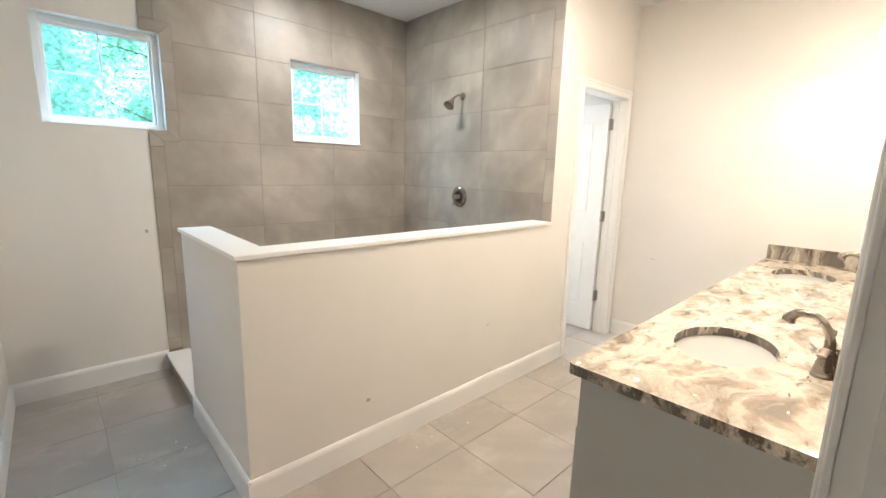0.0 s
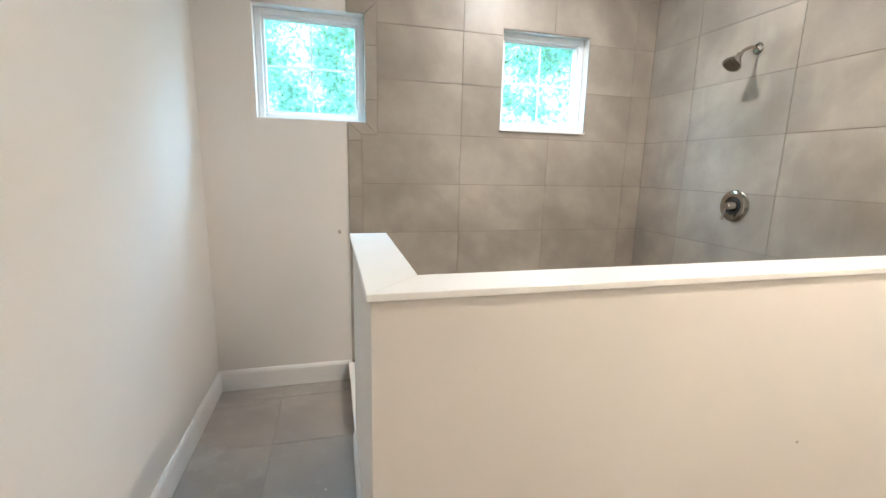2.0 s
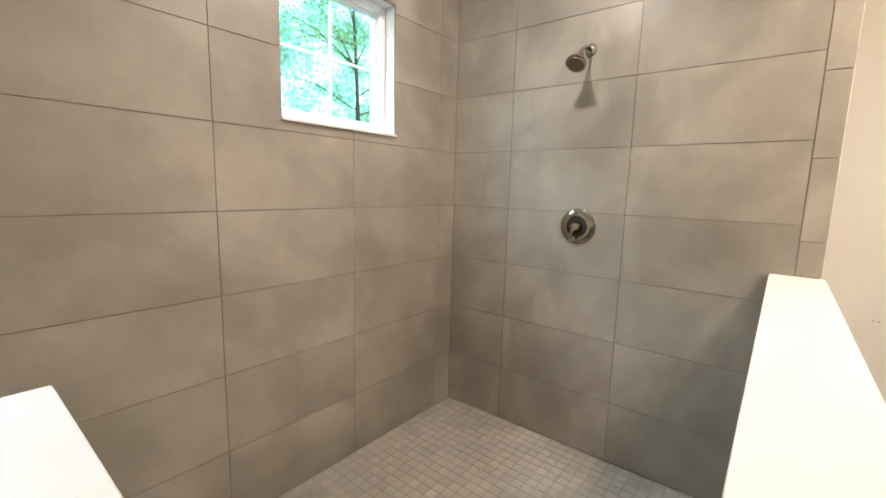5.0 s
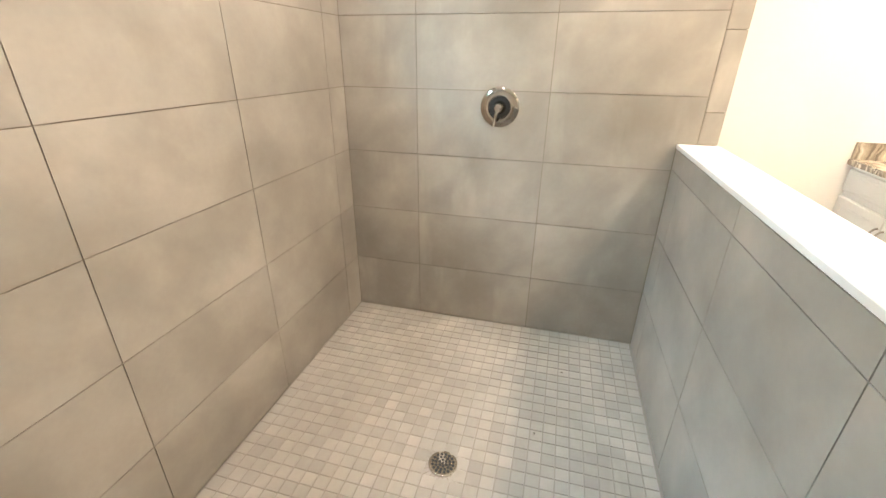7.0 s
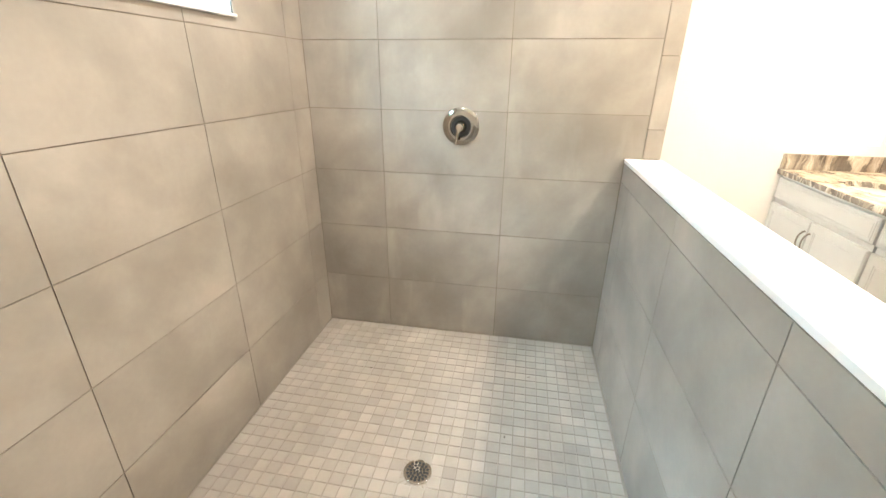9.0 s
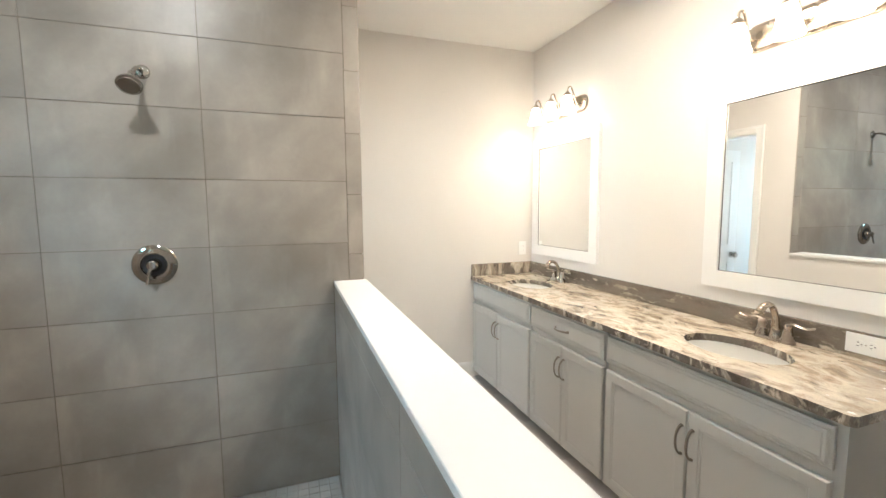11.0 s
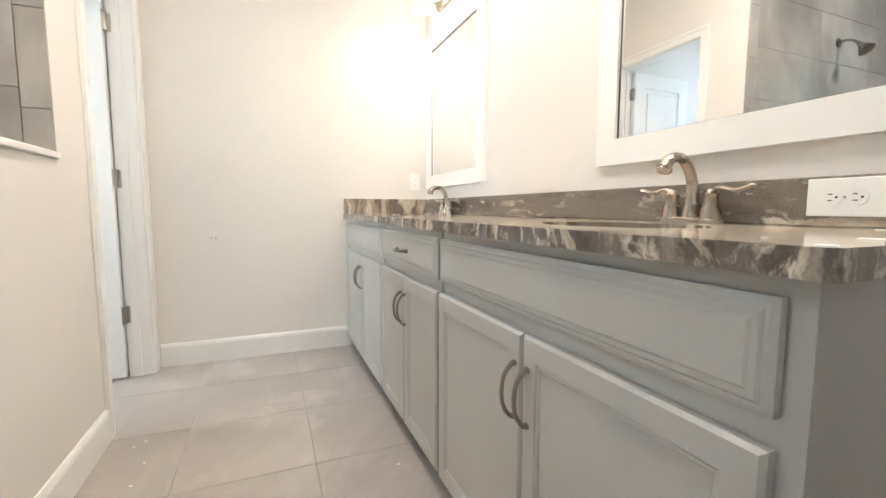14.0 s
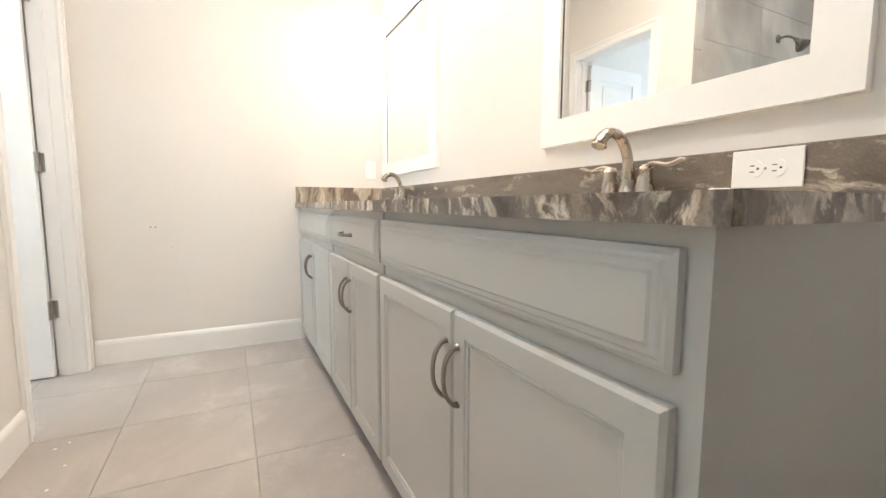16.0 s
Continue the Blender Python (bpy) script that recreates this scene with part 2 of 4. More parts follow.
dr.inputs["From Min"].default_value, dr.inputs["From Max"].default_value, dr.inputs["To Max"].default_value = 0.54, 0.76, 0.55
dm.data_type = "RGBA"
dm.inputs["B"].default_value = (0.62, 0.60, 0.57, 1)
fb = fn["Principled BSDF"].inputs["Base Color"]
fl.new(dc.outputs["Object"], dust.inputs["Vector"])
fl.new(dust.outputs[0], dr.inputs["Value"])
fl.new(fb.links[0].from_socket, dm.inputs["A"])
fl.new(dr.outputs[0], dm.inputs["Factor"])
fl.new(dm.outputs["Result"], fb)
GROUT_MOSAIC = material("grout_mosaic", (0.36, 0.32, 0.275), 0.9, var=0.25, scale=6, fine=0.1, fine_scale=300, bump=0.3)
GROUT = material("grout", (0.26, 0.215, 0.17), 0.9, var=0.25, scale=6, fine=0.1, fine_scale=300, bump=0.3)
GROUT_PALE = material("grout_pale", (0.42, 0.39, 0.35), 0.9, var=0.25, scale=6, fine=0.1, fine_scale=300, bump=0.3)
CABINET = material("cabinet_paint", (0.45, 0.443, 0.415), 0.36, var=0.04, scale=3, fine=0.015, fine_scale=140, bump=0.05)
# dark colour that stands in for shade in the toe recess and mirror joint
DARK = material("painted_gap_shade", (0.10, 0.09, 0.08), 0.8, var=0.2, scale=9)
STONE = granite("granite", 2.3, -0.03)
# backsplash copy of the stone, darkened for the shade on the vanity wall
STONE_SPLASH_SHADED = granite("granite_splash_shaded", 1.0, 0.17)
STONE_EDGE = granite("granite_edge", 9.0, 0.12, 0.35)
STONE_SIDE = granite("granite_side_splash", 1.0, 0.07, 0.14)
PULL = material("dark_nickel", (0.27, 0.235, 0.20), 0.3, metal=1.0, var=0.12, scale=12, fine=0.05, fine_scale=400)
NICKEL = material("brushed_nickel", (0.46, 0.40, 0.33), 0.27, metal=1.0, var=0.08, scale=12, fine=0.05, fine_scale=400)
CHROME = material("polished_nickel", (0.44, 0.405, 0.36), 0.10, metal=1.0, var=0.08, scale=10, fine=0.02, fine_scale=300)
STEEL = material("hinge_steel", (0.45, 0.42, 0.38), 0.35, metal=1.0, var=0.1, scale=15)
PORCELAIN = material("porcelain", (0.86, 0.85, 0.83), 0.08, var=0.02, scale=5)
PLASTIC = material("white_plastic", (0.84, 0.84, 0.82), 0.3, var=0.02, scale=8)
VINYL = material("window_vinyl", (0.82, 0.83, 0.83), 0.35, var=0.02, scale=6)
MIRROR = material("mirror_silver", (0.93, 0.94, 0.94), 0.01, metal=1.0)
BLACK = material("black_slot", (0.02, 0.02, 0.02), 0.6)
GLASS = clear_glass()
SHADE = glowing("lit_frosted_glass", WARM, SHADE_GLOW)
LENS = glowing("lit_lens", (1.0, 0.71, 0.42), 8.0)
LEAF = material("leaf", (0.12, 0.20, 0.09), 0.5, var=0.4, scale=1.5, fine=0.2, fine_scale=20, spread=0.45)
lb = LEAF.node_tree.nodes["Principled BSDF"]
thru, both = LEAF.node_tree.nodes.new("ShaderNodeBsdfTranslucent"), LEAF.node_tree.nodes.new("ShaderNodeAddShader")
thru.inputs["Color"].default_value = (0.18, 0.32, 0.12, 1)
LEAF.node_tree.links.new(lb.outputs[0], both.inputs[0])
LEAF.node_tree.links.new(thru.outputs[0], both.inputs[1])
LEAF.node_tree.links.new(both.outputs[0], LEAF.node_tree.nodes["Material Output"].inputs["Surface"])
BARK = material("bark", (0.13, 0.10, 0.075), 0.9, var=0.4, scale=6, fine=0.2, fine_scale=50, bump=0.6)
WALLPLUG = material("wall_filler", (0.50, 0.46, 0.42), 0.9, var=0.3, scale=40)
GRASS = material("grass", (0.07, 0.11, 0.035), 0.9, var=0.5, scale=0.6, fine=0.3, fine_scale=40)
CHIP = material("plaster_chip", (0.8, 0.79, 0.76), 0.8, var=0.1, scale=30)

# ---- helpers for building ----


def mesh_of(name, bm):
    me = bpy.data.meshes.new(name)
    bmesh.ops.recalc_face_normals(bm, faces=bm.faces)
    bm.to_mesh(me)
    bm.free()
    return me


def smooth(me, angle=40):
    for p in me.polygons:
        p.use_smooth = True
    me.set_sharp_from_angle(angle=radians(angle))


def part(name, bm, mat, parent=None, label="", soft=False):
    """One mesh object, in the world's coordinates, under its thing."""
    me = mesh_of(name, bm)
    if mat:
        me.materials.append(mat)
    if soft:
        smooth(me)
    ob = new(name, me)
    if parent:
        ob.parent = parent
        ob.matrix_parent_inverse = WHERE[parent].inverted() if parent in WHERE else Matrix()
    if label:
        ob["label"] = label
    return ob


WHERE = {}


def thing(name, x, y, z, label, category, group="", kind=""):
    ob = new(name)
    ob.location = (x, y, z)
    ob.empty_display_size = 0.05
    WHERE[ob] = Matrix.Translation((x, y, z))
    return tagged(ob, label, category, group, kind)


def add_box(bm, x0, x1, y0, y1, z0, z1, bevel=0.0, segs=2):
    g = bmesh.ops.create_cube(bm, size=1)
    vs = g["verts"]
    for v in vs:
        v.co = ((x0 + x1) / 2 + v.co.x * (x1 - x0), (y0 + y1) / 2 + v.co.y * (y1 - y0), (z0 + z1) / 2 + v.co.z * (z1 - z0))
    if bevel:
        es = list({e for v in vs for e in v.link_edges})
        bmesh.ops.bevel(bm, geom=es, offset=bevel, segments=segs, affect="EDGES", profile=0.5)
    return bm


def box(x0, x1, y0, y1, z0, z1, bevel=0.0, segs=2):
    return add_box(bmesh.new(), x0, x1, y0, y1, z0, z1, bevel, segs)


def structure(name, bm, mat, label, category="wall"):
    return tagged(part(name, bm, mat), label, category, kind="structure")


def holed(us, vs, solid, place, thick):
    """A slab on a grid of lines us by vs; solid(u, v) says where it is; place(u, v, d) gives the point at depth d of 0 or thick."""
    bm = bmesh.new()
    cells = {(i, j) for i in range(len(us) - 1) for j in range(len(vs) - 1) if solid((us[i] + us[i + 1]) / 2, (vs[j] + vs[j + 1]) / 2)}
    pts = {}

    def p(i, j, d):
        if (i, j, d) not in pts:
            pts[i, j, d] = bm.verts.new(place(us[i], vs[j], d * thick))
        return pts[i, j, d]
    for i, j in cells:
        for d in (0, 1):
            bm.faces.new([p(i, j, d), p(i + 1, j, d), p(i + 1, j + 1, d), p(i, j + 1, d)])
        for di, dj, a, b in ((-1, 0, (0, 0), (0, 1)), (1, 0, (1, 0), (1, 1)), (0, -1, (0, 0), (1, 0)), (0, 1, (0, 1), (1, 1))):
            if (i + di, j + dj) not in cells:
                bm.faces.new([p(i + a[0], j + a[1], 0), p(i + b[0], j + b[1], 0), p(i + b[0], j + b[1], 1), p(i + a[0], j + a[1], 1)])
    return bm


def outside(holes):
    return lambda u, v: not any(a < u < b and c < v < d for a, b, c, d in holes)


def lathe(profile, steps=32, at=(0, 0, 0), turn=None):
    """A turned shape from (radius, height) pairs, about z, then turned and moved."""
    bm = bmesh.new()
    rings = []
    for r, h in profile:
        rings.append([bm.verts.new((r * math.cos(2 * math.pi * k / steps), r * math.sin(2 * math.pi * k / steps), h)) for k in range(steps)])
    for a, b in zip(rings, rings[1:]):
        for k in range(steps):
            bm.faces.new([a[k], a[(k + 1) % steps], b[(k + 1) % steps], b[k]])
    for ring in (rings[0], rings[-1]):
        bm.faces.new(ring)
    m = Matrix.Translation(at) @ (turn or Matrix())
    bmesh.ops.transform(bm, matrix=m, verts=bm.verts)
    bmesh.ops.remove_doubles(bm, verts=bm.verts, dist=1e-6)
    return bm


def tube(points, radii, steps=14, flat=1.0, ref=(0, 0, 1)):
    """A bent bar through points, its radius given at each; ref is an axis across its run, flat squashes it across that."""
    bm = bmesh.new()
    pts = [Vector(p) for p in points]
    ref = Vector(ref)
    rings = []
    for i, p in enumerate(pts):
        d = (pts[min(i + 1, len(pts) - 1)] - pts[max(i - 1, 0)]).normalized()
        side = ref - d * ref.dot(d)
        side = side.normalized() if side.length > 0.05 else d.orthogonal().normalized()
        up = side.cross(d).normalized()
        r = radii[i] if isinstance(radii, (list, tuple)) else radii
        rings.append([bm.verts.new(p + side * r * math.cos(2 * math.pi * k / steps) + up * r * flat * math.sin(2 * math.pi * k / steps)) for k in range(steps)])
    for a, b in zip(rings, rings[1:]):
        for k in range(steps):
            bm.faces.new([a[k], a[(k + 1) % steps], b[(k + 1) % steps], b[k]])
    bm.faces.new(rings[0])
    bm.faces.new(rings[-1])
    return bm


def curve_points(ctrl, n=20):
    """Smooth points through the given ones."""
    c = [Vector(p) for p in ctrl]
    c = [c[0] * 2 - c[1]] + c + [c[-1] * 2 - c[-2]]
    out = []
    for i in range(1, len(c) - 2):
        for k in range(n):
            t = k / n
            out.append(0.5 * (2 * c[i] + (c[i + 1] - c[i - 1]) * t + (2 * c[i - 1] - 5 * c[i] + 4 * c[i + 1] - c[i + 2]) * t * t + (3 * c[i] - c[i - 1] - 3 * c[i + 1] + c[i + 2]) * t ** 3))
    return out + [c[-2]]


# ---- the plan, in metres ----
XL, XE, YV, YW, H = -0.258, 3.705, 0.106, 3.455, 2.765   # painted faces: left wall, end wall, vanity wall, window wall; ceiling
YP, YPI, XS = 1.763, 1.903, 2.620                      # half wall outer and inner body faces, shower-head wall body
TX, TY, TPY = 2.610, 3.447, 1.913                      # tile faces
W1 = (0.043, 0.643, 1.637, 2.234)
W2 = (1.497, 2.106, 1.637, 2.242)
W3 = (2.95, 3.55, 1.15, 2.05)
DOOR = (2.905, 3.617, 0.0, 2.055)
ENTRY = (-0.19, 0.815, 0.0, 2.055)
PAN = 0.053
YA = YV

floor = structure("floor", box(XL - 0.1, XE + 0.1, -3.2, YW + 0.15, -0.12, -0.006), GROUT_PALE, "grey grout bed under the bathroom floor tiles", "floor")
structure("ceiling", box(XL - 2.2, XE + 0.1, -3.2, YW + 0.15, H, H + 0.12), CEIL, "smooth white painted ceiling", "ceiling")
xs = [XL - 0.1, W1[0], W1[1], W2[0], W2[1], W3[0], W3[1], XE + 0.1]
zs = sorted({0.0, *W1[2:], *W2[2:], *W3[2:], H})
wall_window = structure("wall_north", holed(xs, zs, outside([W1, W2, W3]), lambda u, v, d: (u, YW + d, v), 0.17), PAINT, "pale painted outside wall with two small square windows")
structure("wall_west", box(XL - 0.12, XL, YA, YW, 0, H), PAINT, "plain pale painted wall beside the aisle")
structure("wall_east", box(XE, XE + 0.12, YV, YW, 0, H), PAINT, "pale painted end wall beside the vanity")
wall_vanity = structure("wall_south", holed([XL - 0.12, ENTRY[0], ENTRY[1], XE + 0.12], [0, ENTRY[3], H], outside([ENTRY]), lambda u, v, d: (u, YV - d, v), 0.12), PAINT, "pale painted vanity wall with the entry opening")
structure("wall_closet", holed([XS, DOOR[0], DOOR[1], XE], [0, DOOR[3], H], outside([DOOR]), lambda u, v, d: (u, YP + d, v), 0.11), PAINT,
          "pale painted wall of the toilet room with a door opening")
wall_shower = structure("wall_shower", box(XS, XS + 0.11, YP + 0.11, YW, 0, H), PAINT, "partition wall between the shower and the toilet room")
# the room behind the entry, closed and plain
structure("wall_hall_west", box(XL - 2.2, XL - 2.1, -3.2, YA - 0.12, 0, H), PAINT, "plain pale wall of the room outside")
structure("wall_hall_east", box(XE, XE + 0.1, -3.2, YA - 0.12, 0, H), PAINT, "plain pale wall of the room outside")
structure("wall_hall_south", box(XL - 2.2, XE + 0.1, -3.3, -3.2, 0, H), PAINT, "plain pale wall of the room outside")
structure("wall_hall_north", box(XL - 2.2, XL - 0.12, YA - 0.12, YA, 0, H), PAINT, "plain pale wall of the room outside")
structure("floor_hall", box(XL - 2.2, XL - 0.1, -3.2, YA, -0.12, -0.006), GROUT_PALE, "floor of the room outside", "floor")

# half wall round the shower, with its white cap
bm = box(0.522, XS, YP, YPI, 0, 1.068)
add_box(bm, 0.522, 0.643, YPI, 2.668, 0, 1.068)
half_wall = structure("half_wall", bm, PAINT, "pale painted L-shaped half wall round the shower", "half wall")


def cap_bm(poly, z0, z1):
    bm = bmesh.new()
    low = [bm.verts.new((x, y, z0)) for x, y in poly]
    high = [bm.verts.new((x, y, z1)) for x, y in poly]
    bm.faces.new(low)
    bm.faces.new(high)
    for i in range(len(poly)):
        j = (i + 1) % len(poly)
        bm.faces.new([low[i], low[j], high[j], high[i]])
    bmesh.ops.bevel(bm, geom=[e for e in bm.edges], offset=0.002, segments=1, affect="EDGES")
    return bm


wall_cap = thing("wall_cap", 0.5, 1.75, 1.0685, "white cap boards mitred along the top of the half wall", "wall cap", kind="structure")
part("cap_board", cap_bm([(0.510, 1.750), (TX + 0.002, 1.750), (TX + 0.002, 1.914), (0.6655, 1.914)], 1.0685, 1.088), CAP, wall_cap)
part("cap_board", cap_bm([(0.510, 1.7508), (0.6645, 1.9150), (0.6720, 2.690), (0.510, 2.690)], 1.0685, 1.088), CAP, wall_cap)

curb = thing("shower_curb", 0.57, 3.06, 0, "low tiled shower curb with a white cap board", "shower curb", kind="structure")
part("curb_body", box(0.534, 0.645, 2.6715, YW, 0, 0.098), TILE, curb)
part("curb_cap", box(0.517, 0.663, 2.6695, TY - 0.001, 0.0985, 0.116, 0.002), CAP, curb)
structure("shower_pan", box(0.6455, XS, YPI, YW, -0.005, PAN - 0.0030), GROUT_MOSAIC, "mortar bed of the shower floor", "shower floor")


def board(name, x0, x1, y0, y1, along, face, parent=None):
    """A baseboard with an eased top; along is the run's axis, face the side that shows."""
    prof = [(0, 0), (0.014, 0), (0.014, 0.110), (0.011, 0.122), (0.005, 0.132), (0, 0.132)]
    bm = bmesh.new()
    ends = []
    for t in ((x0, x1) if along == "x" else (y0, y1)):
        ends.append([bm.verts.new((t, (y0 + face * d), h) if along == "x" else (x0 + face * d, t, h)) for d, h in prof])
    for i in range(len(prof)):
        j = (i + 1) % len(prof)
        bm.faces.new([ends[0][i], ends[0][j], ends[1][j], ends[1][i]])
    bm.faces.new(ends[0])
    bm.faces.new(ends[1])
    return tagged(part(name, bm, TRIM), "white painted baseboard with an eased top edge", "baseboard", kind="structure")


board("baseboard_north", XL, 0.533, YW, YW, "x", -1)
board("baseboard_west", XL, XL, YA, YW - 0.0145, "y", 1)
board("baseboard_half_wall", 0.508, 2.854, YP, YP, "x", -1)
board("baseboard_half_wall_end", 0.522, 0.522, YP - 0.0135, 2.668, "y", -1)
board("baseboard_east", XE, XE, 0.660, YP - 0.02, "y", -1)
board("baseboard_south", 0.867, 1.121, YV, YV, "x", 1)


def casing(name, x0, x1, top, y, face, label):
    """Door casing: two legs and a head, each with a stepped face."""
    c = thing(name, (x0 + x1) / 2, y, 0, label, "door casing", kind="structure")
    w = 0.062
    for a, b in ((x0 - w, x0), (x1, x1 + w)):
        bm = box(a, b, min(y, y + face * 0.012), max(y, y + face * 0.012), 0, top + w, 0.003)
        inner = (a, a + 0.02) if a < x0 else (b - 0.02, b)
        add_box(bm, inner[0], inner[1], min(y + face * 0.011, y + face * 0.019), max(y + face * 0.011, y + face * 0.019), 0, top + w, 0.003)
        part("casing_leg", bm, TRIM, c)
    bm = box(x0, x1, min(y, y + face * 0.012), max(y, y + face * 0.012), top, top + w, 0.003)
    add_box(bm, x0 - 0.042, x1 + 0.042, min(y + face * 0.011, y + face * 0.0185), max(y + face * 0.011, y + face * 0.0185), top + w - 0.02, top + w, 0.003)
    part("casing_head", bm, TRIM, c)
    return c


casing("door_casing_closet", DOOR[0] + 0.012, DOOR[1] - 0.012, DOOR[3] - 0.012, YP, -1, "white painted casing round the toilet room door")
casing("door_casing_entry", ENTRY[0] + 0.012, ENTRY[1] - 0.010, ENTRY[3] - 0.012, YV, 1, "white painted casing round the entry opening")


def jamb(name, o, y0, y1, label):
    j = thing(name, (o[0] + o[1]) / 2, (y0 + y1) / 2, 0, label, "door jamb", kind="structure")
    part("jamb_leg", box(o[0] + 0.0005, o[0] + 0.016, y0, y1, 0, o[3] - 0.001), TRIM, j)
    part("jamb_leg", box(o[1] - 0.016, o[1] - 0.0005, y0, y1, 0, o[3] - 0.001), TRIM, j)
    part("jamb_head", box(o[0] + 0.0165, o[1] - 0.0165, y0, y1, o[3] - 0.017, o[3] - 0.001), TRIM, j)
    ym = y0 + (y1 - y0) * 0.45
    part("door_stop", box(o[0] + 0.0165, o[0] + 0.027, ym, ym + 0.035, 0, o[3] - 0.018), TRIM, j)
    part("door_stop", box(o[1] - 0.027, o[1] - 0.0165, ym, ym + 0.035, 0, o[3] - 0.018), TRIM, j)


jamb("door_jamb_closet", DOOR, YP + 0.0005, YP + 0.1095, "white painted jamb of the toilet room door")
jamb("door_jamb_entry", ENTRY, YA - 0.1195, YA - 0.0005, "white painted jamb of the entry opening")


# ---- windows ----
def window(name, w, label):
    x0, x1, z0, z1 = w
    t = thing(name, (x0 + x1) / 2, YW + 0.06, z0, label, "window", group="square windows", kind="structure")
    ya, yb = YW + 0.062, YW + 0.13
    f = 0.036
    for a in ((x0 + 0.001, x0 + f, z0 + 0.001, z1 - 0.001), (x1 - f, x1 - 0.001, z0 + 0.001, z1 - 0.001)):
        part("window_frame", box(a[0], a[1], ya, yb, a[2], a[3], 0.004), VINYL, t)
    for a in ((z0 + 0.001, z0 + f), (z1 - f, z1 - 0.001)):
        part("window_frame", box(x0 + f, x1 - f, ya, yb, a[0], a[1], 0.004), VINYL, t)
    s = f + 0.015
    bm = bmesh.new()
    for a in ((x0 + f, x0 + s, z0 + f, z1 - f), (x1 - s, x1 - f, z0 + f, z1 - f), (x0 + s, x1 - s, z0 + f, z0 + s), (x0 + s, x1 - s, z1 - s, z1 - f)):
        add_box(bm, a[0], a[1], ya + 0.02, yb - 0.01, a[2], a[3], 0.002)
    part("sash", bm, VINYL, t)
    xm, zm = (x0 + x1) / 2, (z0 + z1) / 2
    bm = box(xm - 0.006, xm + 0.006, ya + 0.031, ya + 0.037, z0 + s, z1 - s)
    add_box(bm, x0 + s, x1 - s, ya + 0.0312, ya + 0.0368, zm - 0.006, zm + 0.006)
    part("muntin", bm, VINYL, t, "thin white cross bars")
    pane = part("pane", box(x0 + s - 0.003, x1 - s + 0.003, ya + 0.024, ya + 0.028, z0 + s - 0.003, z1 - s + 0.003), GLASS, t, "clear glass pane")
    pane.visible_shadow = False
    part("reveal", box(x0 + 0.0005, x1 - 0.0005, YW + 0.002, ya - 0.0005, z0 + 0.0005, z0 + 0.004), TRIM, t)
    return t


window("window_1", W1, "small square white vinyl window with cross bars beside the shower tile")
window("window_2", W2, "small square white vinyl window with cross bars in the shower tile")
window("window_3", W3, "white vinyl window of the toilet room")
part_sill = part("window_sill", box(W2[0] - 0.004, W2[1] + 0.006, TY - 0.012, YW + 0.060, W2[2] - 0.012, W2[2] - 0.0005, 0.002), TRIM)
tagged(part_sill, "thin white sill under the shower window", "window sill", kind="structure")

# ---- toilet room door, standing open ----
door = thing("door_1", DOOR[1] - 0.018, YP + 0.112, 0.012, "white two-panel door standing open into the toilet room", "door", kind="structure")
DX = DOOR[1] - 0.020
Y0, Y1 = YP + 0.116, YP + 0.116 + 0.600
PANELS = ((Y0 + 0.105, Y1 - 0.105, 0.23, 0.86), (Y0 + 0.105, Y1 - 0.105, 1.06, 1.90))
bm = holed(sorted({Y0, Y1, *PANELS[0][:2]}), sorted({0.012, 2.012, 0.23, 0.86, 1.06, 1.90}), outside(PANELS), lambda u, v, d: (DX - 0.035 + d, u, v), 0.035)
part("door_slab", bm, TRIM, door)
for a in PANELS:
    bm = box(DX - 0.027, DX - 0.008, a[0] - 0.001, a[1] + 0.001, a[2] - 0.001, a[3] + 0.001)
    add_box(bm, DX - 0.033, DX - 0.002, a[0] + 0.035, a[1] - 0.035, a[2] + 0.035, a[3] - 0.035, 0.006)
    part("door_panel", bm, TRIM, door, "raised door panel")
for z in (0.30, 1.02, 1.80):
    h = part("hinge", box(DX - 0.031, DX - 0.001, YP + 0.100, YP + 0.1150, z, z + 0.09, 0.002), STEEL, door, "satin steel butt hinge")
    part("hinge_pin", lathe([(0.0055, 0), (0.0055, 0.094)], 12, (DX - 0.034, YP + 0.112, z - 0.002)), STEEL, h, soft=True)
    part("hinge_leaf", box(DX + 0.0008, DX + 0.0035, YP + 0.052, YP + 0.108, z, z + 0.09, 0.001), STEEL, h)
knob = part("door_knob", lathe([(0.030, 0), (0.030, 0.006), (0.012, 0.010), (0.012, 0.030), (0.026, 0.040), (0.028, 0.052), (0.020, 0.062), (0.0, 0.064)], 24,
                               (DX - 0.0352, Y1 - 0.06, 0.95), Matrix.Rotation(radians(-90), 4, "Y")), STEEL, door, "satin steel knob", soft=True)

# ---- vanity ----
CT, CB = 0.878, 0.846            # counter top and underside
CF, CX0 = 0.692, 1.097           # counter front edge, counter end
FACE = 0.659                     # cabinet face
UNITS = ((1.122, 2.080), (2.080, 2.780), (2.780, XE - 0.002))


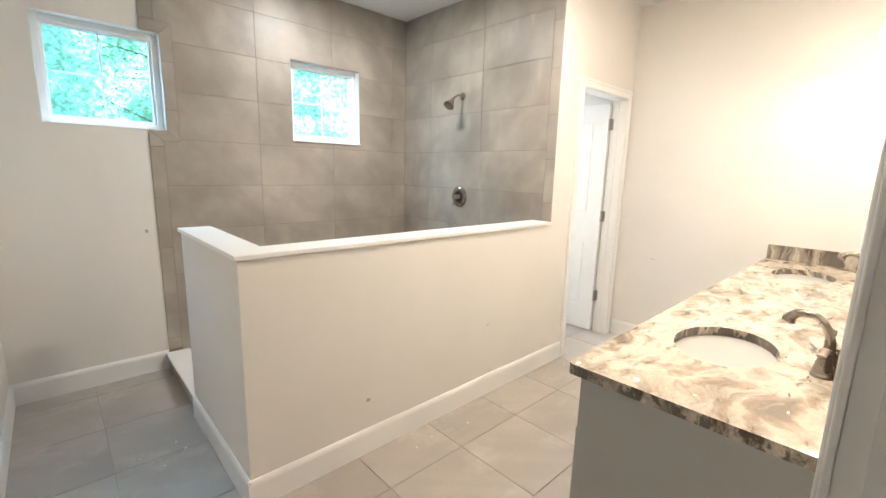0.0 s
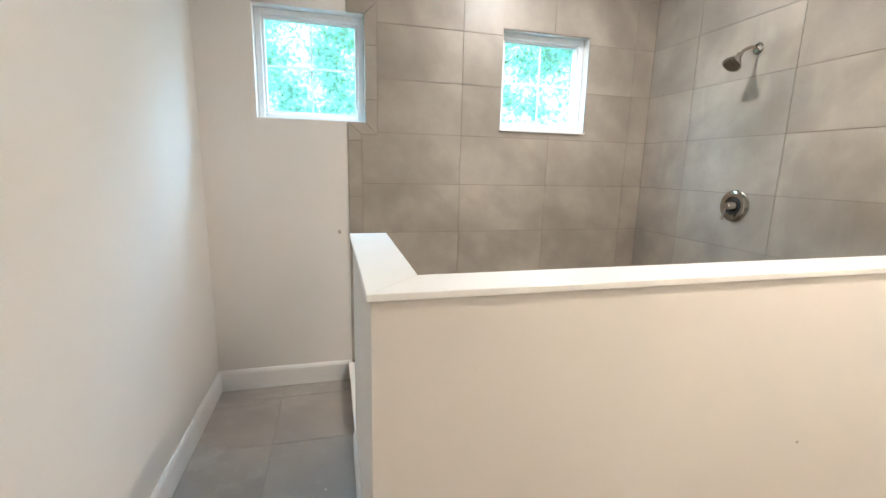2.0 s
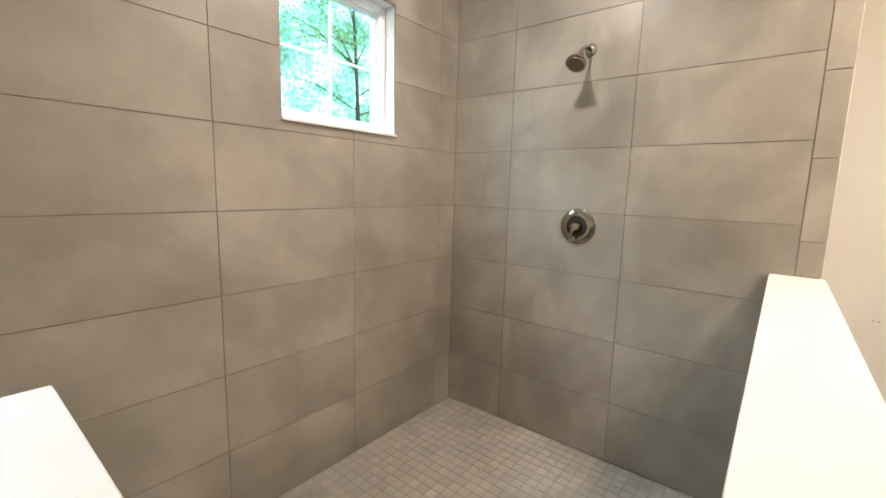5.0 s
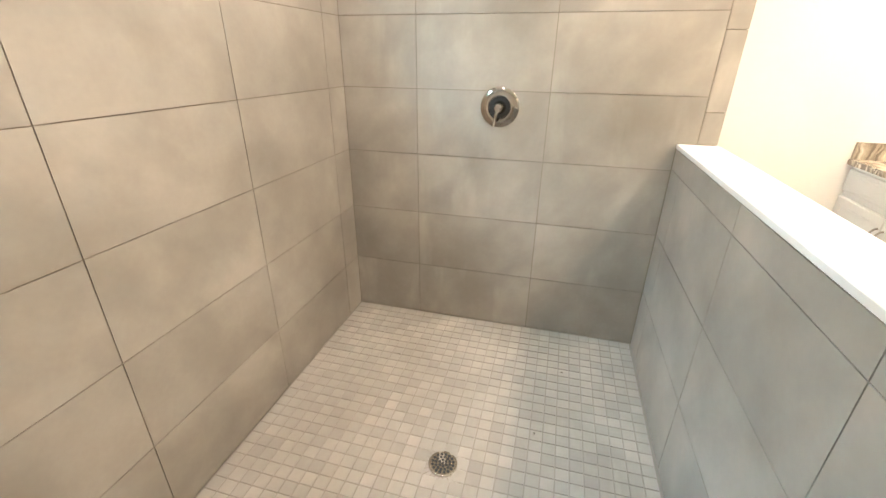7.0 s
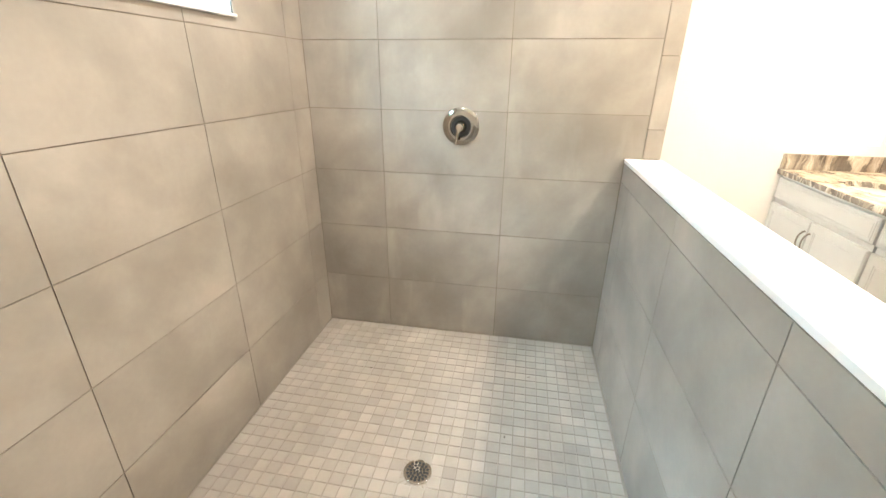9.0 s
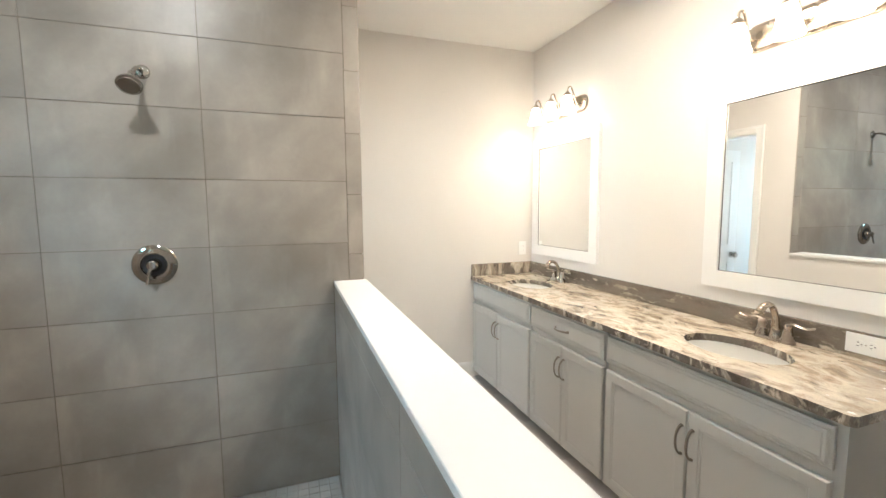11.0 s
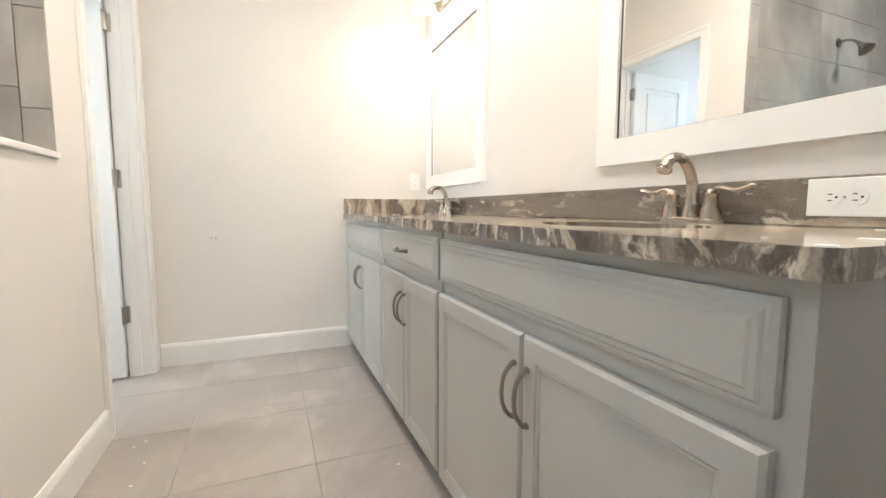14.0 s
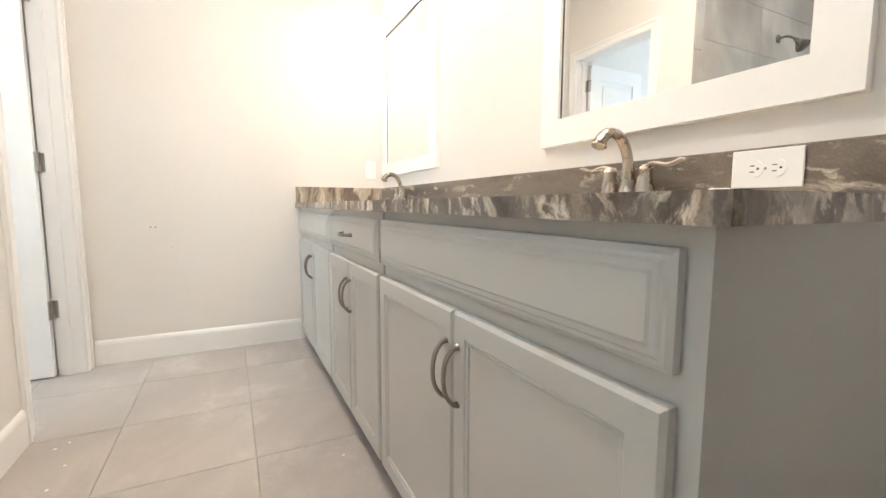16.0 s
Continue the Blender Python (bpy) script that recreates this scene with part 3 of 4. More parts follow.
def raised_front(x0, x1, z0, z1, flat=False):
    """A door or drawer front: bevelled slab, stepped frame and a sunk or raised field."""
    t = 0.020
    bm = bmesh.new()
    y0 = FACE + 0.001
    f = 0.062 if not flat else 0.030
    steps = [(0.0, 0.0), (0.0, t - 0.006), (0.006, t), (f - 0.016, t), (f - 0.013, t - 0.003), (f - 0.007, t - 0.003), (f - 0.004, t - 0.006), (f, t - 0.006)]
    if flat:
        steps = [(0.0, 0.0), (0.0, t - 0.008), (0.007, t - 0.004), (0.012, t - 0.004), (0.016, t - 0.001), (0.024, t - 0.001), (0.028, t + 0.001), (f + 0.004, t + 0.001)]
    rings = []
    for d, h in steps:
        rings.append([bm.verts.new(p) for p in ((x0 + d, y0 + h, z0 + d), (x1 - d, y0 + h, z0 + d), (x1 - d, y0 + h, z1 - d), (x0 + d, y0 + h, z1 - d))])
    for a, b in zip(rings, rings[1:]):
        for k in range(4):
            bm.faces.new([a[k], a[(k + 1) % 4], b[(k + 1) % 4], b[k]])
    bm.faces.new(rings[0])
    bm.faces.new(rings[-1])
    return bm


def pull(x, z, upright, parent):
    """An arched bar pull with flared feet."""
    y = FACE + 0.021
    ctrl = [(-0.059, 0.0), (-0.055, 0.012), (-0.033, 0.027), (0, 0.032), (0.033, 0.027), (0.055, 0.012), (0.059, 0.0)]
    pts = curve_points([(x, y + b, z + a) if upright else (x + a, y + b, z) for a, b in ctrl], 5)
    n = len(pts)
    radii = [0.0056 + 0.0032 * abs(2 * i / (n - 1) - 1) ** 4 for i in range(n)]
    return part("handle", tube(pts, radii, 10, 0.8, (1, 0, 0) if upright else (0, 0, 1)), PULL, parent, "arched brushed nickel pull", soft=True)


def cabinet(i, x0, x1, kind):
    c = thing("vanity_cabinet", (x0 + x1) / 2, 0.42, 0, kind, "cabinet", group="vanity cabinets")
    bm = box(x0 + (0.009 if i else 0), x1 - 0.009, YV + 0.001, FACE, 0.055, CB - 0.0005)
    part("body", bm, CABINET, c)
    # recess shade put into the toe kick's colour
    part("toe_kick", box(x0 + (0.03 if i == 0 else 0), x1, YV + 0.001, FACE - 0.06, 0.0, 0.0545), DARK, c, "recessed toe kick with its shade painted dark")
    g = 0.012
    a, b = x0 + (0.026 if i == 0 else 0.011), x1 - 0.011
    dr = part("drawer_front" if i == 1 else "false_front", raised_front(a, b, 0.692, 0.822, True), CABINET, c)
    m = (a + b) / 2
    for s, (p, q) in enumerate(((a, m - 0.0025), (m + 0.0025, b))):
        d = part("door", raised_front(p, q, 0.066, 0.657), CABINET, c)
        pull(m + (-0.024 if s == 0 else 0.024), 0.531, True, d)
    if i == 1:
        pull(m, 0.757, False, dr)
    return c


cabinet(0, *UNITS[0], "light grey painted sink cabinet with two panel doors")
cabinet(1, *UNITS[1], "light grey painted cabinet with a drawer and two doors")
cabinet(2, *UNITS[2], "light grey painted sink cabinet beside the end wall")

SINKS = ((1.622, 0.425), (3.195, 0.425))
SA, SB = 0.203, 0.142


def counter_bm():
    """The stone top with two oval cut-outs and an eased, slightly chiselled front."""
    bm = bmesh.new()
    x1 = XE - 0.001
    outer = []
    n = 260
    for k in range(n + 1):
        x = CX0 + (x1 - CX0) * k / n
        outer.append((x, CF + 0.0022 * noise.noise((x * 45, 0, 0)) + 0.001 * noise.noise((x * 140, 3, 0)) - (0.011 * max(0, 1 - (x - CX0) / 0.014) ** 2)))
    loop = outer + [(x1, YV + 0.001), (CX0, YV + 0.001)]
    segs = 48
    ovals = [[(cx + SA * math.cos(2 * math.pi * k / segs), cy + SB * math.sin(2 * math.pi * k / segs)) for k in range(segs)] for cx, cy in SINKS]
    for z in (CT, CB):
        es = []
        for ring in (loop, *ovals):
            vs = [bm.verts.new((x, y, z)) for x, y in ring]
            es += [bm.edges.new((vs[i], vs[(i + 1) % len(vs)])) for i in range(len(vs))]
        bmesh.ops.triangle_fill(bm, edges=es, use_beauty=True)
    bm.verts.ensure_lookup_table()
    half = len(bm.verts) // 2
    start = 0
    for ring in (loop, *ovals):
        k = len(ring)
        for i in range(k):
            a, b = start + i, start + (i + 1) % k
            bm.faces.new([bm.verts[a], bm.verts[b], bm.verts[b + half], bm.verts[a + half]])
        start += k
    rim = [e for e in bm.edges if e.is_manifold and e.calc_face_angle(0) > 1.2 and all(v.co.y > 0.2 or v.co.x < CX0 + 0.01 for v in e.verts)
           and abs(e.verts[0].co.z - e.verts[1].co.z) < 1e-4]
    bmesh.ops.bevel(bm, geom=rim, offset=0.006, segments=3, affect="EDGES")
    return bm


counter = thing("countertop", 2.40, 0.39, CB, "polished cream and brown veined granite countertop", "countertop")
slab = part("stone_slab", counter_bm(), STONE, counter)
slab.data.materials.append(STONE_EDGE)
# upright faces, cut-outs too, take a darker, finer-streaked copy of the granite
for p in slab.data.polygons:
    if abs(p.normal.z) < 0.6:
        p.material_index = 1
part("backsplash", box(CX0 + 0.012, XE - 0.023, YV + 0.001, YV + 0.022, CT + 0.0005, CT + 0.100, 0.003), STONE_SPLASH_SHADED, counter, "granite backsplash strip with shade put into its stone")
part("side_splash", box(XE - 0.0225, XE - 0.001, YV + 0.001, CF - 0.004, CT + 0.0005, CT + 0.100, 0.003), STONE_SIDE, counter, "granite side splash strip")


def sink_at(cx, cy):
    s = thing("sink", cx, cy, CB, "white oval undermount porcelain sink", "sink", group="vanity sinks")
    bm = bmesh.new()
    prof = [(1.10, -0.0005), (1.005, -0.0005), (0.99, -0.01), (0.95, -0.05), (0.86, -0.09), (0.66, -0.125), (0.36, -0.143), (0.12, -0.148), (0.10, -0.150)]
    outer = [(0.12, -0.162), (0.40, -0.156), (0.72, -0.137), (0.93, -0.10), (1.02, -0.05), (1.06, -0.012), (1.10, -0.010)]
    rings = []
    for f, h in prof + outer:
        rings.append([bm.verts.new((cx + f * SA * math.cos(2 * math.pi * k / 48), cy + f * SB * math.sin(2 * math.pi * k / 48), CB + h)) for k in range(48)])
    for a, b in zip(rings, rings[1:] + rings[:1]):
        for k in range(48):
            bm.faces.new([a[k], a[(k + 1) % 48], b[(k + 1) % 48], b[k]])
    part("bowl", bm, PORCELAIN, s, soft=True)
    part("sink_drain", lathe([(0.0, -0.002), (0.022, -0.002), (0.022, 0.003), (0.017, 0.005), (0.0, 0.006)], 24, (cx, cy, CB - 0.1475)), NICKEL, s, "nickel pop-up drain", soft=True)


for c in SINKS:
    sink_at(*c)


def faucet_at(cx, cy):
    f = thing("faucet", cx, cy, CT, "brushed nickel faucet with an arched spout and two levers", "faucet", group="vanity faucets")
    bm = bmesh.new()
    segs = 40
    rings = []
    for s, h in ((1.0, 0.0006), (1.0, 0.007), (0.94, 0.012), (0.85, 0.015)):
        rings.append([bm.verts.new((cx + s * (0.055 * (1 if math.cos(a) > 0 else -1) * (abs(math.cos(a)) > 0.01) + 0.026 * math.cos(a)), cy + s * 0.026 * math.sin(a), CT + h))
                      for a in [2 * math.pi * k / segs for k in range(segs)]])
    for a, b in zip(rings, rings[1:]):
        for k in range(segs):
            bm.faces.new([a[k], a[(k + 1) % segs], b[(k + 1) % segs], b[k]])
    bm.faces.new(rings[0])
    bm.faces.new(rings[-1])
    part("base_plate", bm, NICKEL, f, soft=True)
    pts = curve_points([(cx, cy, CT + 0.012), (cx, cy - 0.004, CT + 0.055), (cx, cy + 0.004, CT + 0.112), (cx, cy + 0.034, CT + 0.153), (cx, cy + 0.074, CT + 0.156), (cx, cy + 0.104, CT + 0.130)], 8)
    n = len(pts)
    sp = part("spout", tube(pts, [0.023 - 0.0095 * min(1, i / (n * 0.35)) + 0.004 * max(0, i / n - 0.6) * 2.5 for i in range(n)], 18, 0.85, (1, 0, 0)), NICKEL, f, soft=True)
    part("spout_tip", lathe([(0.014, 0), (0.0185, 0.005), (0.0165, 0.014)], 20, (cx, cy + 0.101, CT + 0.121), Matrix.Rotation(radians(20), 4, "X")), NICKEL, sp, soft=True)
    for s in (-1, 1):
        hx = cx + s * 0.052
        st = part("handle_stem", lathe([(0.0245, 0.012), (0.0235, 0.018), (0.0165, 0.050), (0.0145, 0.066), (0.017, 0.072), (0.012, 0.081), (0.0, 0.084)], 22, (hx, cy, CT)), NICKEL, f, soft=True)
        lv = curve_points([(hx - s * 0.004, cy, CT + 0.076), (hx + s * 0.022, cy + 0.001, CT + 0.085), (hx + s * 0.060, cy + 0.003, CT + 0.078), (hx + s * 0.098, cy + 0.005, CT + 0.088)], 6)
        part("lever", tube(lv, [0.010, *[0.0095] * (len(lv) - 3), 0.0105, 0.005], 12, 0.45, (0, 1, 0)), NICKEL, st, soft=True)
    part("lift_rod", lathe([(0.0022, 0), (0.0022, 0.05), (0.005, 0.052), (0.005, 0.060), (0, 0.062)], 10, (cx, cy - 0.0225, CT + 0.014)), NICKEL, f, soft=True)


for c in ((1.630, 0.178), (3.195, 0.178)):
    faucet_at(*c)


# ---- mirrors ----
def mirror_at(x0, x1, z0, z1):
    m = thing("wall_mirror", (x0 + x1) / 2, YV, z0, "rectangular wall mirror in a wide flat white frame", "mirror", group="vanity mirrors")
    w, y1 = 0.080, YV + 0.024
    y0 = YV + 0.0005
    bm = holed([x0, x0 + w, x1 - w, x1], [z0, z0 + w, z1 - w, z1], outside([(x0 + w, x1 - w, z0 + w, z1 - w)]), lambda u, v, d: (u, y1 - d, v), y1 - y0)
    bmesh.ops.bevel(bm, geom=[e for e in bm.edges if e.is_manifold and e.calc_face_angle(0) > 1.2], offset=0.0015, segments=1, affect="EDGES")
    part("frame", bm, TRIM, m, "wide flat white frame")
    part("mirror_glass", box(x0 + w - 0.004, x1 - w + 0.004, y0, YV + 0.012, z0 + w - 0.004, z1 - w + 0.004), MIRROR, m, "silvered mirror glass")
    # thin dark strip that paints the frame lip's shade onto the glass edge
    e = 0.0025
    bm = holed([x0 + w, x0 + w + e, x1 - w - e, x1 - w], [z0 + w, z0 + w + e, z1 - w - e, z1 - w], outside([(x0 + w + e, x1 - w - e, z0 + w + e, z1 - w - e)]), lambda u, v, d: (u, YV + 0.0145 - d, v), 0.002)
    part("mirror_lip_shade", bm, DARK, m, "thin dark line painted for the shade between glass and frame")


mirror_at(1.212, 2.022, 1.053, 2.015)
mirror_at(2.830, 3.660, 1.053, 2.015)


# ---- vanity lights ----
def vanity_light(cx):
    v = thing("vanity_light", cx, YV, 2.17, "three-light bath bar with arched nickel arms and lit frosted bell shades", "wall light", group="vanity lights")
    bm = bmesh.new()
    segs = 40
    rings = []
    for s, d in ((1.0, 0.0005), (1.0, 0.010), (0.86, 0.020), (0.6, 0.024)):
        rings.append([bm.verts.new((cx + (0.205 if math.cos(a) > 0 else -0.205) + s * 0.06 * math.cos(a), YV + d, 2.192 + s * 0.060 * math.sin(a)))
                      for a in [2 * math.pi * (k + 0.5) / segs for k in range(segs)]])
    for a, b in zip(rings, rings[1:]):
        for k in range(segs):
            bm.faces.new([a[k], a[(k + 1) % segs], b[(k + 1) % segs], b[k]])
    bm.faces.new(rings[0])
    bm.faces.new(rings[-1])
    part("backplate", bm, NICKEL, v, "long oval brushed nickel backplate", soft=True)
    for dx in (-0.205, 0.0, 0.205):
        x, y = cx + dx, YV + 0.135
        arm = part("arm", tube(curve_points([(x, YV + 0.020, 2.190), (x, YV + 0.050, 2.182), (x, YV + 0.078, 2.235), (x, YV + 0.105, 2.292), (x, YV + 0.130, 2.285), (x, y, 2.255)], 7), 0.0055, 10, 1.0, (1, 0, 0)), NICKEL, v, soft=True)
        part("shade_cap", lathe([(0.008, 0.022), (0.014, 0.018), (0.026, 0.004), (0.030, -0.006), (0.0, -0.007)], 24, (x, y, 2.238)), NICKEL, arm, soft=True)
        part("shade", lathe([(0.024, 0.0), (0.031, -0.015), (0.039, -0.045), (0.045, -0.080), (0.054, -0.110), (0.058, -0.118), (0.054, -0.117), (0.041, -0.080), (0.028, -0.02), (0.0, -0.012)], 28, (x, y, 2.231)),
             SHADE, arm, "lit frosted glass bell shade", soft=True)


vanity_light(1.617)
vanity_light(3.240)


def can_trim(x, y, label):
    c = thing("recessed_light", x, y, H, label, "ceiling light", group="recessed lights")
    part("trim_ring", lathe([(0.062, -0.0005), (0.088, -0.0005), (0.086, -0.006), (0.066, -0.009), (0.062, -0.004)], 36, (x, y, H)), TRIM, c, soft=True)
    part("lens", lathe([(0.0, -0.001), (0.060, -0.001), (0.060, -0.003), (0.0, -0.004)], 36, (x, y, H)), LENS, c, "lit round lens", soft=True)


can_trim(1.65, 2.67, "small lit round recessed light over the shower")
can_trim(2.05, 1.04, "small lit round recessed light over the floor")


# ---- plates ----
def plate(name, x0, x1, z0, z1, y, label, category):
    p = thing(name, (x0 + x1) / 2, y, z0, label, category)
    part("cover_plate", box(x0, x1, y + 0.0005, y + 0.006, z0, z1, 0.002), PLASTIC, p)
    return p


def outlet(x, z, y, wide, label):
    w, h = (0.124, 0.074) if wide else (0.074, 0.120)
    p = plate("wall_outlet", x - w / 2, x + w / 2, z - h / 2, z + h / 2, y, label, "outlet")
    for s in (-1, 1):
        ox, oz = (x + s * 0.0195, z) if wide else (x, z + s * 0.0195)
        o = part("socket", lathe([(0.0, 0), (0.0165, 0), (0.0165, 0.0022), (0.0, 0.0024)], 24, (ox, y + 0.0058, oz), Matrix.Rotation(radians(-90), 4, "X")), PLASTIC, p)
        bm = bmesh.new()
        for k in (-1, 1):
            if wide:
                add_box(bm, ox - 0.001, ox + 0.0065, y + 0.0078, y + 0.0088, oz + k * 0.006 - 0.001, oz + k * 0.006 + 0.001)
            else:
                add_box(bm, ox + k * 0.006 - 0.001, ox + k * 0.006 + 0.001, y + 0.0078, y + 0.0088, oz - 0.001, oz + 0.0065)
        add_box(bm, ox + (-0.0095 if wide else -0.002), ox + (-0.0055 if wide else 0.002), y + 0.0078, y + 0.0088, oz + (-0.002 if wide else -0.0095), oz + (0.002 if wide else -0.0055))
        part("slot", bm, BLACK, o, "dark outlet slots")
    part("screw", lathe([(0.0, 0), (0.003, 0), (0.0025, 0.001), (0, 0.0012)], 12, (x, y + 0.0058, z), Matrix.Rotation(radians(-90), 4, "X")), STEEL, p)


outlet(1.346, CT + 0.058, YV + 0.0218, True, "white double outlet set sideways in the granite backsplash")
e_out = thing("wall_outlet", XE, 0.20, 1.04, "white outlet on the end wall beside the mirror", "outlet")
part("cover_plate", box(XE - 0.006, XE - 0.0005, 0.164, 0.236, 1.04, 1.155, 0.002), PLASTIC, e_out)
for z in (1.078, 1.117):
    o = part("socket", box(XE - 0.008, XE - 0.0055, 0.185, 0.215, z - 0.015, z + 0.015, 0.002), PLASTIC, e_out)
    part("slot", box(XE - 0.0086, XE - 0.0078, 0.193, 0.195, z - 0.004, z + 0.005), BLACK, o)
sw = plate("light_switch", 0.921, 1.083, 1.060, 1.178, YV, "white triple rocker light switch on the wall", "light switch")
for k in range(3):
    xc = 0.956 + 0.046 * k
    r = part("rocker_frame", box(xc - 0.0175, xc + 0.0175, YV + 0.0062, YV + 0.0082, 1.085, 1.153, 0.001), PLASTIC, sw)
    part("rocker", box(xc - 0.015, xc + 0.015, YV + 0.0084, YV + 0.0112, 1.089, 1.149, 0.0012), PLASTIC, r)

# ---- shower fittings ----
valve = thing("shower_valve", TX, 2.677, 1.11, "polished nickel shower valve with a round plate and lever", "shower valve")
RX = Matrix.Rotation(radians(-90), 4, "Y")
VZ, VY = 1.210, 2.677
part("escutcheon", lathe([(0.088, 0.0005), (0.088, 0.004), (0.082, 0.010), (0.062, 0.0145), (0.052, 0.0145), (0.049, 0.006), (0.0, 0.006)], 40, (TX, VY, VZ), RX), CHROME, valve, "round polished nickel plate", soft=True)
part("recess_ring", lathe([(0.048, 0.0062), (0.048, 0.0076), (0.028, 0.0070), (0.0, 0.0070)], 36, (TX, VY, VZ), RX), BLACK, valve, "dark recess round the hub", soft=True)
part("hub", lathe([(0.029, 0.0072), (0.028, 0.020), (0.023, 0.027), (0.021, 0.052), (0.016, 0.060), (0.0, 0.062)], 28, (TX, VY, VZ), RX), CHROME, valve, soft=True)
part("lever", tube(curve_points([(TX - 0.045, VY, VZ + 0.004), (TX - 0.056, VY + 0.006, VZ - 0.02), (TX - 0.058, VY + 0.012, VZ - 0.05), (TX - 0.062, VY + 0.016, VZ - 0.078)], 6),
                   [0.011 - 0.004 * min(1, i / 10) for i in range(19)], 12, 0.7, (0, 1, 0)), CHROME, valve, soft=True)

sh = thing("overhead_shower", TX, 2.674, 2.0, "polished nickel shower head on a bent arm", "shower head")
HY = 2.674
part("flange", lathe([(0.030, 0.0005), (0.028, 0.006), (0.018, 0.012), (0.010, 0.014), (0.0, 0.014)], 28, (TX, HY, 2.030), RX), CHROME, sh, soft=True)
part("arm", tube(curve_points([(TX - 0.008, HY, 2.030), (TX - 0.045, HY + 0.002, 2.033), (TX - 0.085, HY + 0.004, 2.015), (TX - 0.112, HY + 0.006, 1.988)], 8), 0.0085, 14, 1.0, (0, 1, 0)), CHROME, sh, soft=True)
aim = Matrix.Rotation(radians(180 + 38), 4, "Y")
hd = part("head", lathe([(0.010, -0.016), (0.014, -0.010), (0.014, 0.004), (0.020, 0.014), (0.036, 0.040), (0.045, 0.056), (0.045, 0.064), (0.040, 0.066), (0.0, 0.066)], 32, (TX - 0.114, HY + 0.006, 1.985), aim), CHROME, sh, soft=True)
part("spray_face", lathe([(0.0, 0.0662), (0.037, 0.0662), (0.036, 0.0685), (0.012, 0.0690), (0.0, 0.070)], 32, (TX - 0.114, HY + 0.006, 1.985), aim), PULL, hd, "dark ring of spray nozzles", soft=True)

DR = (1.650, 2.674)
dr = thing("shower_drain", *DR, PAN, "round nickel shower drain with a grid of holes", "drain")
part("drain_ring", lathe([(0.044, 0.0), (0.053, 0.0), (0.053, 0.003), (0.050, 0.0045), (0.046, 0.004)], 36, (*DR, PAN)), NICKEL, dr, soft=True)
part("drain_plate", lathe([(0.0, 0.0), (0.0465, 0.0), (0.0465, 0.0028), (0.0, 0.0032)], 36, (*DR, PAN)), PULL, dr)
bm = bmesh.new()
for ring, cnt in ((0.0, 1), (0.013, 6), (0.026, 12), (0.038, 16)):
    for k in range(cnt):
        a = 2 * math.pi * k / cnt + ring * 20
        bmesh.ops.create_circle(bm, cap_ends=True, radius=0.0058, segments=10, matrix=Matrix.Translation((DR[0] + ring * math.cos(a), DR[1] + ring * math.sin(a), PAN + 0.0048)))
part("drain_hole", bm, BLACK, dr, "dark drain holes")

# ---- outside: lawn and trees ----
g = structure("ground", box(-80, 80, YW + 0.4, 160, -0.75, -0.6), GRASS, "lawn behind the house", "ground")


def tree(x, y, height, spread, count, seed):
    rnd = random.Random(seed)
    t = thing("tree", x, y, -0.6, "leafy green tree in sunlight behind the house", "tree", group="trees outside")
    bm = tube(curve_points([(x, y, -0.62), (x + 0.05, y, height * 0.35), (x - 0.05, y + 0.1, height * 0.8)], 6), [0.09 - 0.005 * i for i in range(13)], 10)
    part("trunk", bm, BARK, t, soft=True)
    limbs = []
    bm = bmesh.new()
    for k in range(16):
        a, h = rnd.uniform(0, 6.28), height * rnd.uniform(0.2, 0.75)
        r = spread * rnd.uniform(0.6, 1.0)
        tip = Vector((x + r * math.cos(a), y + r * math.sin(a), h + rnd.uniform(0.2, 1.2)))
        start = Vector((x, y, h - 0.3))
        mid = (start + tip) / 2 + Vector((0, 0, 0.2))
        limbs.append((start, mid, tip))
        b2 = tube([start, mid, tip], [0.022, 0.015, 0.006], 6)
        me = bpy.data.meshes.new("tmp")
        b2.to_mesh(me)
        bm.from_mesh(me)
        b2.free()
        bpy.data.meshes.remove(me)
    part("limb", bm, BARK, t)
    verts, faces = [], []
    for k in range(count):
        s, m, e = limbs[rnd.randrange(len(limbs))]
        f = rnd.uniform(0.25, 1.1)
        c = (s.lerp(m, f * 2) if f < 0.5 else m.lerp(e, f * 2 - 1)) + Vector([rnd.gauss(0, 0.34) for _ in range(3)])
        q = Euler((rnd.uniform(-0.9, 0.9), rnd.uniform(-0.9, 0.9), rnd.uniform(0, 6.28))).to_matrix()
        sz = rnd.uniform(0.022, 0.048)
        i = len(verts)
        for a, b, z in ((-1, 0, 0), (-0.2, -0.45, 0.1), (0.6, -0.3, 0.05), (1, 0, -0.1), (0.6, 0.3, 0.05), (-0.2, 0.45, 0.1)):
            verts.append(c + q @ Vector((a * sz, b * sz, z * sz)))
        faces += [(i, i + 1, i + 2, i + 3), (i, i + 3, i + 4, i + 5)]
    me = bpy.data.meshes.new("crown")
    me.from_pydata([tuple(v) for v in verts], [], faces)
    me.materials.append(LEAF)
    ob = new("crown", me)
    ob.parent, ob.matrix_parent_inverse = t, WHERE[t].inverted()
    ob["label"] = "crown of small leaves"


for k, (x, y, hh, sp, cnt) in enumerate(((-2.6, 8.6, 6.5, 2.4, 9000), (2.7, 9.6, 7.0, 2.6, 9000), (-4.6, 9.8, 7.0, 2.8, 8000), (8.6, 11.5, 8.5, 3.0, 8000))):
    tree(x, y, hh, sp, cnt, 11 + k)
